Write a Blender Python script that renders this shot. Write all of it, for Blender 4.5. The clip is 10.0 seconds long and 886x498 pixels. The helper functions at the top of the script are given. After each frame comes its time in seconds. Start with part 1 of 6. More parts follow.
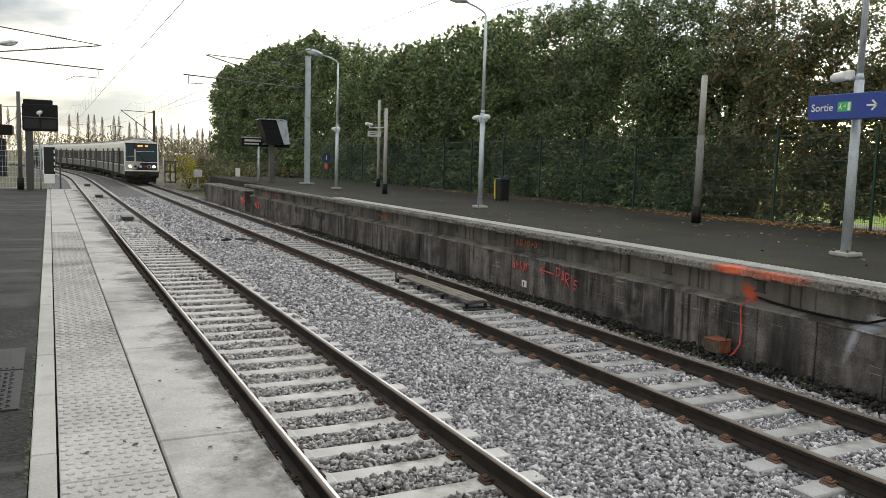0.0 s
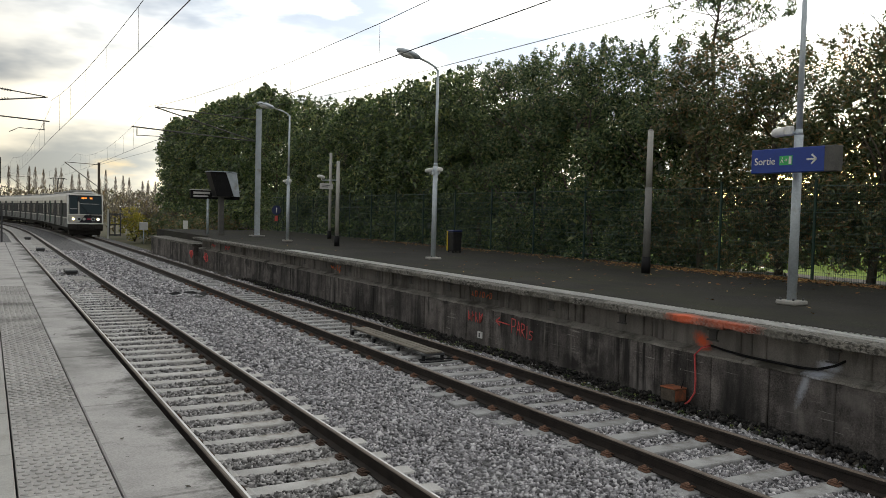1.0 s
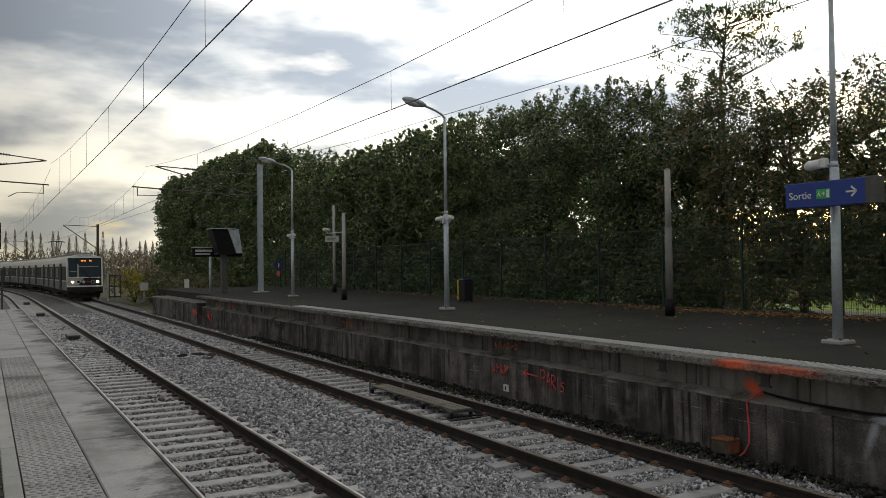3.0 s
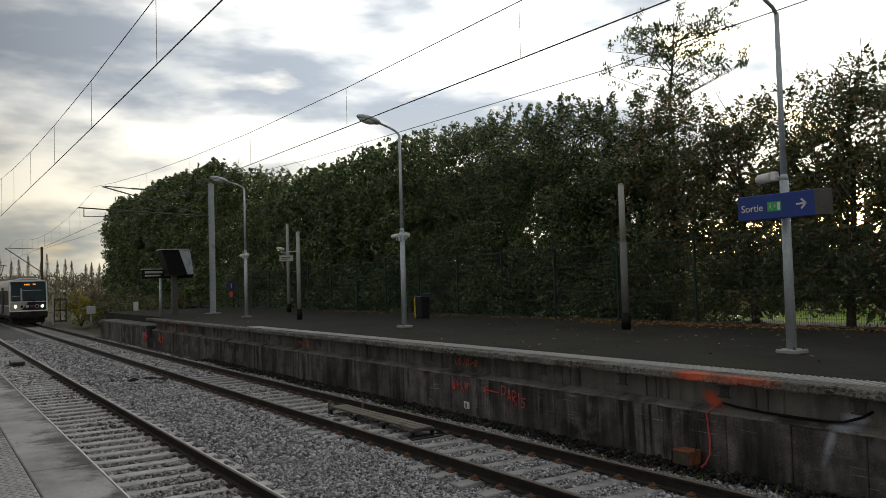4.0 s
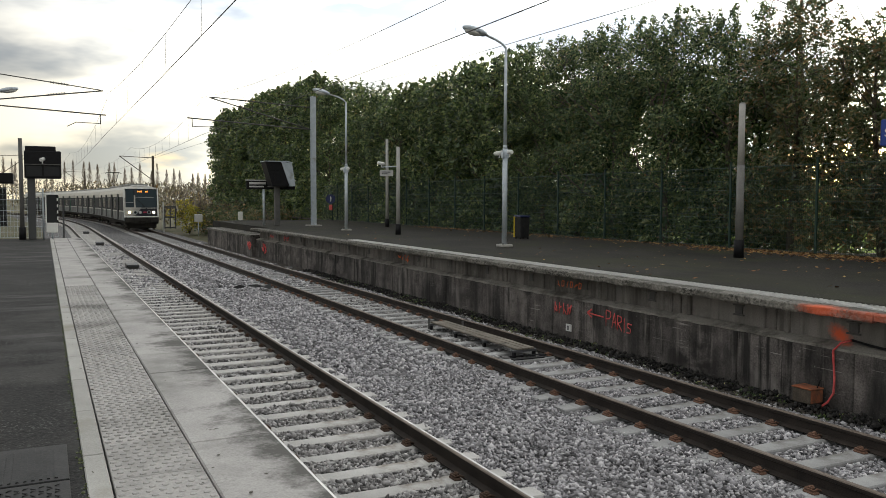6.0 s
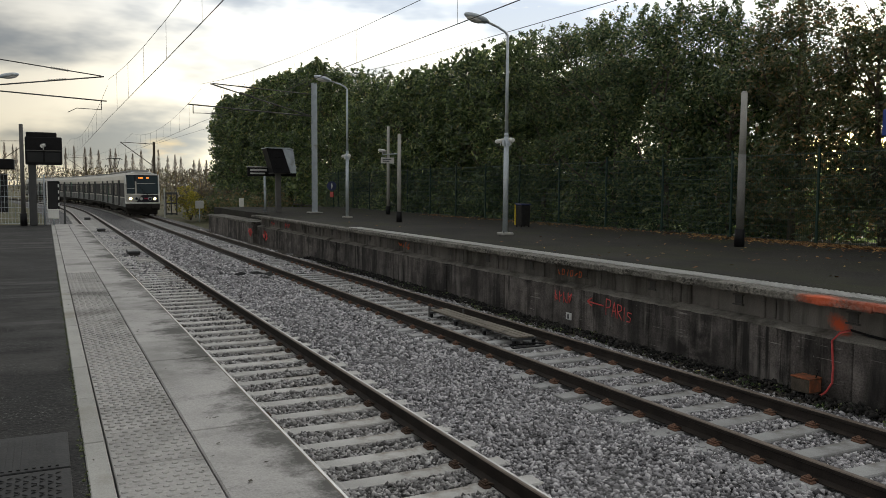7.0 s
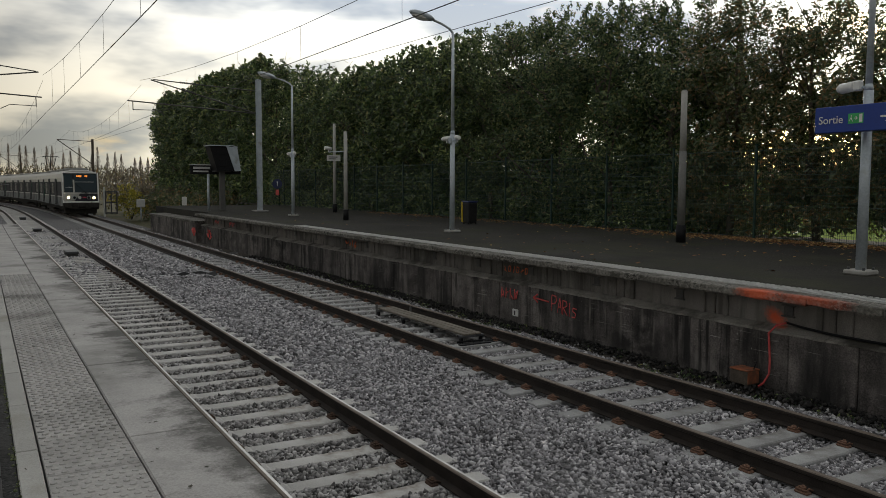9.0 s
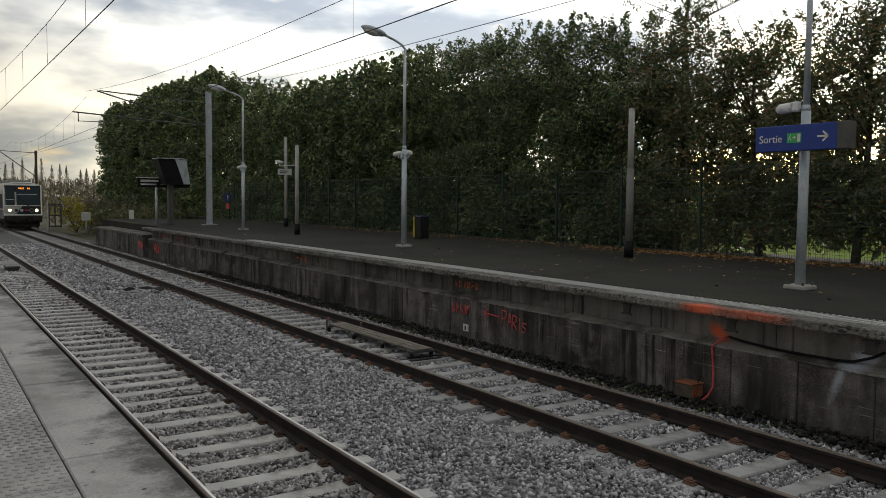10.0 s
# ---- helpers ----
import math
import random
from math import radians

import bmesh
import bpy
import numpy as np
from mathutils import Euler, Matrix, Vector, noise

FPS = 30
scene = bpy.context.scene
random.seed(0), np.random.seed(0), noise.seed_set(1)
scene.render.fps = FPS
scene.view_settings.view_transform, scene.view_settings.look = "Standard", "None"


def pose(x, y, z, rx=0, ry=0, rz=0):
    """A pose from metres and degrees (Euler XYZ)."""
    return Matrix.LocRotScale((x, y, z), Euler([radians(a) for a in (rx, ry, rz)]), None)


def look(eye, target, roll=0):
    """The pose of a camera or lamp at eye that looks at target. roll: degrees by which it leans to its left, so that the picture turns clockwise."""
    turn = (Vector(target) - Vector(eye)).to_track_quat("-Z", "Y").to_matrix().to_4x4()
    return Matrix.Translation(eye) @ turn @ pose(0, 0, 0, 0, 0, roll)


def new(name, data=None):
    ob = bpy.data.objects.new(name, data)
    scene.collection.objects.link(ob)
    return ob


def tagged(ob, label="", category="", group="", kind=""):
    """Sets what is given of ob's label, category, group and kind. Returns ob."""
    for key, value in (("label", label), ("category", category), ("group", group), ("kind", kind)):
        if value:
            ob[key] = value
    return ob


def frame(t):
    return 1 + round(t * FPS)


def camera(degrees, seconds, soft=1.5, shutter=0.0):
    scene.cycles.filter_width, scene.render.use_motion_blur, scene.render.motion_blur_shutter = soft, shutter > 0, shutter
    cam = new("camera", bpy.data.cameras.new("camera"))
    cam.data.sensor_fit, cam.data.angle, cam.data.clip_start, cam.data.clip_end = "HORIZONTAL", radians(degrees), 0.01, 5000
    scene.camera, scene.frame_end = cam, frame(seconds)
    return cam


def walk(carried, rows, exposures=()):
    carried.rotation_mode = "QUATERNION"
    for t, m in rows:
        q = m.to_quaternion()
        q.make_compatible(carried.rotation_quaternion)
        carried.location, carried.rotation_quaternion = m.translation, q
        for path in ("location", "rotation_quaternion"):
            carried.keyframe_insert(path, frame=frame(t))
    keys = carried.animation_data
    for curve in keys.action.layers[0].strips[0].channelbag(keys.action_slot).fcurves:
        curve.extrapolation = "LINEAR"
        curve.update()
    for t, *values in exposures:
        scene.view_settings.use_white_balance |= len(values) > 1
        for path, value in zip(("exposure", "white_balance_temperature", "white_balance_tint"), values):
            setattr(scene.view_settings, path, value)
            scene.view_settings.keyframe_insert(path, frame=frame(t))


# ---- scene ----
cam = camera(57.8, 10.0, 0.6)
PATH = [
    (0, (0.038, 0.286, 2.523), (0.914, 2.071, 2.308), 1.6),
    (0.5, (0.0, 0.276, 2.5), (0.912, 2.048, 2.336), 1.9),
    (1, (-0.087, 0.32, 2.517), (0.902, 2.057, 2.434), 1.5),
    (1.5, (-0.169, 0.436, 2.508), (0.894, 2.13, 2.483), 1.4),
    (2, (-0.148, 0.698, 2.522), (0.916, 2.391, 2.545), 0.1),
    (2.5, (-0.146, 0.912, 2.52), (0.852, 2.645, 2.557), -0.8),
    (2.7, (-0.156, 1.0, 2.543), (0.834, 2.737, 2.579), -0.8),
    (3.8, (-0.205, 1.17, 2.539), (0.85, 2.869, 2.604), -1.05),
    (4, (-0.212, 1.204, 2.539), (0.88, 2.877, 2.617), -1.7),
    (4.5, (-0.263, 1.417, 2.555), (0.904, 3.04, 2.635), -2.4),
    (5, (-0.26, 1.568, 2.515), (0.846, 3.235, 2.521), -1.2),
    (5.5, (-0.225, 1.64, 2.506), (0.677, 3.423, 2.425), -0.1),
    (7, (-0.214, 1.621, 2.531), (0.67, 3.408, 2.379), 0.4),
    (7.5, (-0.191, 1.637, 2.512), (0.725, 3.408, 2.358), 0.0),
    (8, (-0.193, 1.593, 2.535), (0.763, 3.343, 2.376), 0.3),
    (8.5, (-0.191, 1.618, 2.535), (0.794, 3.351, 2.374), 0.1),
    (9, (-0.186, 1.616, 2.539), (0.812, 3.342, 2.381), 0.2),
    (9.5, (-0.179, 1.56, 2.57), (0.849, 3.271, 2.44), 0.5),
    (10, (-0.151, 1.58, 2.56), (0.947, 3.247, 2.438), 0.5),
]
EXPOSURES = [(0.0, 0.85), (0.6, 0.65), (1.0, 0.1), (1.5, -0.4), (2.5, -0.4), (4.0, -0.6), (4.5, -0.58), (5.0, -0.25), (5.5, 0.34), (6.8, 0.0), (7.5, -0.52), (9.0, -0.58), (10.0, -0.45)]
walk(cam, [(t, look(eye, target, roll)) for t, eye, target, roll in PATH], EXPOSURES)


# ---- world and sun ----
SUN_AZ, SUN_EL = radians(48.5), radians(13)
world = bpy.data.worlds.new("sky")
scene.world = world
world.use_nodes = True
wn, wl = world.node_tree.nodes, world.node_tree.links
wn.clear()
w_out = wn.new("ShaderNodeOutputWorld")
w_bg = wn.new("ShaderNodeBackground")
w_sky = wn.new("ShaderNodeTexSky")
w_sky.sky_type, w_sky.sun_disc = "NISHITA", False
w_sky.sun_elevation, w_sky.sun_rotation = SUN_EL, SUN_AZ
w_sky.air_density, w_sky.dust_density = 1.0, 2.0
w_co = wn.new("ShaderNodeTexCoord")
w_map = wn.new("ShaderNodeMapping")
w_map.inputs["Scale"].default_value = (1.0, 1.0, 3.2)
w_n1 = wn.new("ShaderNodeTexNoise")
w_n1.inputs["Scale"].default_value, w_n1.inputs["Detail"].default_value, w_n1.inputs["Roughness"].default_value = 3.4, 7.0, 0.52
w_cover = wn.new("ShaderNodeValToRGB")
w_cover.color_ramp.elements[0].position, w_cover.color_ramp.elements[1].position = 0.30, 0.42
w_n2 = wn.new("ShaderNodeTexNoise")
w_n2.inputs["Scale"].default_value, w_n2.inputs["Detail"].default_value = 3.9, 5.0
w_shade = wn.new("ShaderNodeValToRGB")
w_shade.color_ramp.elements[0].position, w_shade.color_ramp.elements[1].position = 0.36, 0.59
w_shade.color_ramp.interpolation = "EASE"
w_shade.color_ramp.elements[0].color = (2.9, 3.25, 3.7, 1)
w_shade.color_ramp.elements[1].color = (8.7, 8.65, 8.15, 1)
w_mix = wn.new("ShaderNodeMixRGB")
wl.new(w_co.outputs["Generated"], w_map.inputs["Vector"])
wl.new(w_map.outputs["Vector"], w_n1.inputs["Vector"])
wl.new(w_map.outputs["Vector"], w_n2.inputs["Vector"])
wl.new(w_n1.outputs["Fac"], w_cover.inputs["Fac"])
wl.new(w_n2.outputs["Fac"], w_shade.inputs["Fac"])
wl.new(w_cover.outputs["Color"], w_mix.inputs["Fac"])
wl.new(w_sky.outputs["Color"], w_mix.inputs["Color1"])
wl.new(w_shade.outputs["Color"], w_mix.inputs["Color2"])
# the cloud layer glows towards the hidden sun and dims away from it
w_dot = wn.new("ShaderNodeVectorMath")
w_dot.operation = "DOT_PRODUCT"
w_dot.inputs[1].default_value = (math.sin(SUN_AZ) * math.cos(SUN_EL), math.cos(SUN_AZ) * math.cos(SUN_EL), math.sin(SUN_EL))
w_rng = wn.new("ShaderNodeMapRange")
w_rng.interpolation_type = "SMOOTHSTEP"
w_rng.inputs["From Min"].default_value, w_rng.inputs["From Max"].default_value = 0.60, 1.0
w_rng.inputs["To Min"].default_value, w_rng.inputs["To Max"].default_value = 0.86, 2.9
w_glow = wn.new("ShaderNodeMixRGB")
w_glow.blend_type, w_glow.inputs["Fac"].default_value = "MULTIPLY", 1.0
wl.new(w_co.outputs["Generated"], w_dot.inputs[0])
wl.new(w_dot.outputs["Value"], w_rng.inputs["Value"])
wl.new(w_mix.outputs["Color"], w_glow.inputs["Color1"])
wl.new(w_rng.outputs["Result"], w_glow.inputs["Color2"])
w_sep, w_hor, w_warm = wn.new("ShaderNodeSeparateXYZ"), wn.new("ShaderNodeValToRGB"), wn.new("ShaderNodeMixRGB")
w_hor.color_ramp.elements[0].color, w_hor.color_ramp.elements[1].color = (1.42, 1.26, 0.95, 1), (1, 1, 1, 1)
w_hor.color_ramp.elements[0].position, w_hor.color_ramp.elements[1].position = 0.0, 0.22
# an overcast sky is brightest overhead
w_top = w_hor.color_ramp.elements.new(0.42)
w_top.color = (1, 1, 1, 1)
w_top = w_hor.color_ramp.elements.new(0.85)
w_top.color = (1.25, 1.25, 1.24, 1)
w_warm.blend_type, w_warm.inputs["Fac"].default_value = "MULTIPLY", 1.0
wl.new(w_co.outputs["Generated"], w_sep.inputs[0]), wl.new(w_sep.outputs["Z"], w_hor.inputs["Fac"])
wl.new(w_glow.outputs["Color"], w_warm.inputs["Color1"]), wl.new(w_hor.outputs["Color"], w_warm.inputs["Color2"])
wl.new(w_warm.outputs["Color"], w_bg.inputs["Color"])
w_bg.inputs["Strength"].default_value = 0.1
wl.new(w_bg.outputs["Background"], w_out.inputs["Surface"])

sun = new("sun", bpy.data.lights.new("sun", "SUN"))
sun.data.energy, sun.data.angle, sun.data.color = 1.4, radians(10), (1.0, 0.9, 0.78)
sun.matrix_world = look((math.sin(SUN_AZ) * math.cos(SUN_EL), math.cos(SUN_AZ) * math.cos(SUN_EL), math.sin(SUN_EL)), (0, 0, 0))


# ---- materials ----
def surf(name, c1, c2, scale=6.0, rough=0.8, bump=0.2, metal=0.0, fine=60.0, blotch=0.5, c3=None, stains=0.0, vary=0.0, spec=0.4, world_space=False, dist=0.02, streak=None):
    """A worn surface: two colours mixed by a coarse and a fine noise, stains of a third, relief."""
    m = bpy.data.materials.new(name)
    m.use_nodes = True
    n, l = m.node_tree.nodes, m.node_tree.links
    b = n["Principled BSDF"]
    b.inputs["Roughness"].default_value, b.inputs["Metallic"].default_value = rough, metal
    b.inputs["Specular IOR Level"].default_value = spec
    if world_space:
        co = n.new("ShaderNodeNewGeometry").outputs["Position"]
    else:
        co = n.new("ShaderNodeTexCoord").outputs["Object"]
    a, f = n.new("ShaderNodeTexNoise"), n.new("ShaderNodeTexNoise")
    a.inputs["Scale"].default_value, a.inputs["Detail"].default_value = scale, 5.0
    f.inputs["Scale"].default_value, f.inputs["Detail"].default_value = fine, 3.0
    l.new(co, a.inputs["Vector"]), l.new(co, f.inputs["Vector"])
    mx = n.new("ShaderNodeMixRGB")
    mx.inputs["Color1"].default_value, mx.inputs["Color2"].default_value = (*c1, 1), (*c2, 1)
    sm = n.new("ShaderNodeMath")
    sm.operation = "MULTIPLY_ADD"
    sm.inputs[1].default_value = blotch
    l.new(a.outputs["Fac"], sm.inputs[0])
    sf = n.new("ShaderNodeMath")
    sf.operation = "MULTIPLY"
    sf.inputs[1].default_value = 1.0 - blotch
    l.new(f.outputs["Fac"], sf.inputs[0]), l.new(sf.outputs[0], sm.inputs[2])
    rp = n.new("ShaderNodeValToRGB")
    rp.color_ramp.elements[0].position, rp.color_ramp.elements[1].position = 0.36, 0.64
    l.new(sm.outputs[0], rp.inputs["Fac"]), l.new(rp.outputs["Color"], mx.inputs["Fac"])
    col = mx.outputs["Color"]
    if c3:
        st, sr, m3 = n.new("ShaderNodeTexNoise"), n.new("ShaderNodeValToRGB"), n.new("ShaderNodeMixRGB")
        st.inputs["Scale"].default_value, st.inputs["Detail"].default_value, st.inputs["Roughness"].default_value = scale * 0.37, 8.0, 0.65
        sr.color_ramp.elements[0].position, sr.color_ramp.elements[1].position = 0.66 - 0.3 * stains, 0.74 - 0.2 * stains
        off = n.new("ShaderNodeVectorMath")
        off.inputs[1].default_value = (7.3, 2.1, 4.7)
        l.new(co, off.inputs[0]), l.new(off.outputs[0], st.inputs["Vector"])
        l.new(st.outputs["Fac"], sr.inputs["Fac"]), l.new(sr.outputs["Color"], m3.inputs["Fac"])
        l.new(col, m3.inputs["Color1"])
        m3.inputs["Color2"].default_value = (*c3, 1)
        col = m3.outputs["Color"]
    if streak:
        # rain streaks: noise drawn out from top to bottom
        sp, sn, sk, ms = n.new("ShaderNodeVectorMath"), n.new("ShaderNodeTexNoise"), n.new("ShaderNodeValToRGB"), n.new("ShaderNodeMixRGB")
        sp.operation = "MULTIPLY"
        sp.inputs[1].default_value = (1.3, 1.3, 0.3)
        sn.inputs["Scale"].default_value, sn.inputs["Detail"].default_value, sn.inputs["Roughness"].default_value = 1.0, 8.0, 0.62
        sk.color_ramp.elements[0].position, sk.color_ramp.elements[1].position = 0.47, 0.66
        l.new(co, sp.inputs[0]), l.new(sp.outputs[0], sn.inputs["Vector"]), l.new(sn.outputs["Fac"], sk.inputs["Fac"])
        l.new(sk.outputs["Color"], ms.inputs["Fac"]), l.new(col, ms.inputs["Color1"])
        ms.inputs["Color2"].default_value = (*streak, 1)
        col = ms.outputs["Color"]
    if vary:
        oi, hs, mr = n.new("ShaderNodeObjectInfo"), n.new("ShaderNodeHueSaturation"), n.new("ShaderNodeMapRange")
        mr.inputs["To Min"].default_value, mr.inputs["To Max"].default_value = 1 - vary, 1 + vary
        l.new(oi.outputs["Random"], mr.inputs["Value"]), l.new(mr.outputs[0], hs.inputs["Value"]), l.new(col, hs.inputs["Color"])
        col = hs.outputs["Color"]
    l.new(col, b.inputs["Base Color"])
    if bump:
        bp = n.new("ShaderNodeBump")
        bp.inputs["Strength"].default_value, bp.inputs["Distance"].default_value = bump, dist
        l.new(sm.outputs[0], bp.inputs["Height"]), l.new(bp.outputs["Normal"], b.inputs["Normal"])
    return m


def island(name, stops, rough=0.8, trans=0.0, spec=0.3):
    """A material whose colour differs from piece to piece of one mesh."""
    m = bpy.data.materials.new(name)
    m.use_nodes = True
    n, l = m.node_tree.nodes, m.node_tree.links
    b = n["Principled BSDF"]
    b.inputs["Roughness"].default_value, b.inputs["Specular IOR Level"].default_value = rough, spec
    g, r = n.new("ShaderNodeNewGeometry"), n.new("ShaderNodeValToRGB")
    els = r.color_ramp.elements
    while len(els) < len(stops):
        els.new(0.5)
    for e, (at, c) in zip(els, stops):
        e.position, e.color = at, (*c, 1)
    l.new(g.outputs["Random Per Island"], r.inputs["Fac"]), l.new(r.outputs["Color"], b.inputs["Base Color"])
    if trans:
        t, mx = n.new("ShaderNodeBsdfTranslucent"), n.new("ShaderNodeMixShader")
        l.new(r.outputs["Color"], t.inputs["Color"])
        mx.inputs["Fac"].default_value = trans
        l.new(b.outputs[0], mx.inputs[1]), l.new(t.outputs[0], mx.inputs[2])
        l.new(mx.outputs[0], n["Material Output"].inputs["Surface"])
    return m


def plain(name, c, rough=0.5, metal=0.0, emit=0.0):
    m = surf(name, [x * 0.92 for x in c], [min(1, x * 1.08) for x in c], 9.0, rough, 0.04, metal)
    if emit:
        b = m.node_tree.nodes["Principled BSDF"]
        b.inputs["Emission Color"].default_value, b.inputs["Emission Strength"].default_value = (*c, 1), emit
    return m


M_ballast = island("ballast_stone", [(0, (0.085, 0.082, 0.086)), (0.28, (0.20, 0.194, 0.203)), (0.7, (0.39, 0.379, 0.395)), (1, (0.64, 0.62, 0.64))], 0.85)
M_ballast_d = island("oily_ballast_stone", [(0, (0.06, 0.057, 0.056)), (0.25, (0.17, 0.164, 0.163)), (0.7, (0.36, 0.348, 0.347)), (1, (0.56, 0.545, 0.545))], 0.85)
M_bed = surf("ballast_bed", (0.04, 0.039, 0.04), (0.21, 0.205, 0.21), 9.0, 0.95, 1.0, 0, 26.0, 0.15, world_space=True, dist=0.05)
M_soil = surf("dark_soil", (0.035, 0.03, 0.025), (0.09, 0.08, 0.065), 3.0, 0.95, 0.6, 0, 40.0, world_space=True)
M_ground = surf("rough_grass_ground", (0.05, 0.06, 0.025), (0.12, 0.10, 0.06), 0.25, 0.95, 0.5, 0, 4.0, world_space=True, dist=0.1)
M_railweb = surf("rusty_rail_steel", (0.018, 0.0148, 0.013), (0.048, 0.037, 0.031), 5.0, 0.75, 0.15, 0.3, 90.0)
M_railtop = surf("polished_rail_head", (0.40, 0.39, 0.38), (0.54, 0.53, 0.52), 3.0, 0.34, 0.02, 1.0, 70.0)
M_raildull = surf("dull_rail_head", (0.10, 0.078, 0.062), (0.17, 0.135, 0.11), 3.0, 0.6, 0.02, 0.4, 70.0)
M_sleeper = surf("sleeper_concrete", (0.38, 0.37, 0.358), (0.53, 0.518, 0.505), 4.0, 0.9, 0.15, 0, 70.0, c3=(0.22, 0.19, 0.16), stains=0.35, vary=0.1)
M_sleeper2 = surf("grimy_sleeper_concrete", (0.25, 0.25, 0.25), (0.36, 0.36, 0.36), 4.0, 0.9, 0.15, 0, 70.0, c3=(0.16, 0.15, 0.14), stains=0.4, vary=0.12)
M_rust2 = surf("orange_rust_clip", (0.11, 0.06, 0.04), (0.22, 0.12, 0.08), 25.0, 0.85, 0.2, 0.1)
M_rust = surf("rusty_clip", (0.05, 0.034, 0.026), (0.12, 0.072, 0.05), 25.0, 0.85, 0.2, 0.2)
M_asphalt = surf("platform_asphalt", (0.006, 0.006, 0.0062), (0.032, 0.0315, 0.031), 1.3, 0.8, 1.0, 0, 45.0, 0.3, spec=0.15, c3=(0.045, 0.044, 0.042), stains=0.33, world_space=True, dist=0.006)
M_asphalt2 = surf("mossy_platform_asphalt", (0.015, 0.0145, 0.0135), (0.044, 0.041, 0.037), 0.5, 0.9, 0.7, 0, 30.0, 0.45, spec=0.15, c3=(0.036, 0.036, 0.024), stains=0.5, world_space=True, dist=0.006)
M_slab = surf("pale_concrete_slab", (0.275, 0.265, 0.26), (0.43, 0.416, 0.406), 2.2, 0.85, 0.3, 0, 90.0, 0.5, c3=(0.22, 0.215, 0.205), stains=0.5, world_space=True, dist=0.004)
_n, _l = M_slab.node_tree.nodes, M_slab.node_tree.links
_g = _n.new("ShaderNodeNewGeometry")
_x, _r, _a, _t, _s, _m = _n.new("ShaderNodeSeparateXYZ"), _n.new("ShaderNodeMapRange"), _n.new("ShaderNodeMath"), _n.new("ShaderNodeTexNoise"), _n.new("ShaderNodeValToRGB"), _n.new("ShaderNodeMixRGB")
_l.new(_g.outputs["Position"], _x.inputs[0]), _l.new(_x.outputs["X"], _r.inputs["Value"]), _l.new(_g.outputs["Position"], _t.inputs["Vector"])
_r.inputs["From Min"].default_value, _r.inputs["From Max"].default_value, _r.inputs["To Max"].default_value = 0.60, 0.945, 0.15
_t.inputs["Scale"].default_value, _t.inputs["Detail"].default_value, _t.inputs["Roughness"].default_value = 0.9, 12.0, 0.78
_l.new(_t.outputs["Fac"], _a.inputs[0]), _l.new(_r.outputs[0], _a.inputs[1]), _l.new(_a.outputs[0], _s.inputs["Fac"])
_s.color_ramp.elements[0].position, _s.color_ramp.elements[1].position = 0.545, 0.66
_old = _n["Principled BSDF"].inputs["Base Color"].links[0].from_socket
_l.new(_s.outputs["Color"], _m.inputs["Fac"]), _l.new(_old, _m.inputs["Color1"])
_m.inputs["Color2"].default_value = (0.085, 0.082, 0.077, 1)
_l.new(_m.outputs["Color"], _n["Principled BSDF"].inputs["Base Color"])
M_tactile = surf("tactile_concrete", (0.285, 0.275, 0.267), (0.42, 0.406, 0.394), 2.5, 0.85, 0.2, 0, 60.0, c3=(0.20, 0.195, 0.185), stains=0.42, vary=0.05, world_space=True, dist=0.004)
M_kerb = surf("kerb_concrete", (0.28, 0.276, 0.26), (0.40, 0.39, 0.375), 2.5, 0.9, 0.15, 0, 120.0, c3=(0.25, 0.24, 0.2), stains=0.3, vary=0.07, world_space=True, dist=0.004)
M_moss = surf("moss", (0.035, 0.05, 0.015), (0.08, 0.09, 0.035), 30.0, 0.95, 0.8, 0, 200.0)
M_coping = surf("weathered_coping", (0.085, 0.08, 0.072), (0.25, 0.235, 0.21), 2.2, 0.9, 0.7, 0, 26.0, 0.4, c3=(0.06, 0.058, 0.045), stains=0.5, world_space=True, dist=0.012)
M_upper = surf("grey_panel_concrete", (0.15, 0.139, 0.130), (0.28, 0.26, 0.243), 1.5, 0.9, 0.25, 0, 60.0, c3=(0.09, 0.085, 0.075), stains=0.40, vary=0.18, world_space=True, dist=0.01, streak=(0.08, 0.075, 0.066))
M_lower = surf("sooty_concrete", (0.060, 0.053, 0.050), (0.20, 0.178, 0.168), 3.2, 0.92, 0.7, 0, 45.0, 0.5, c3=(0.21, 0.19, 0.18), stains=0.42, vary=0.25, world_space=True, dist=0.02, streak=(0.02, 0.019, 0.018))


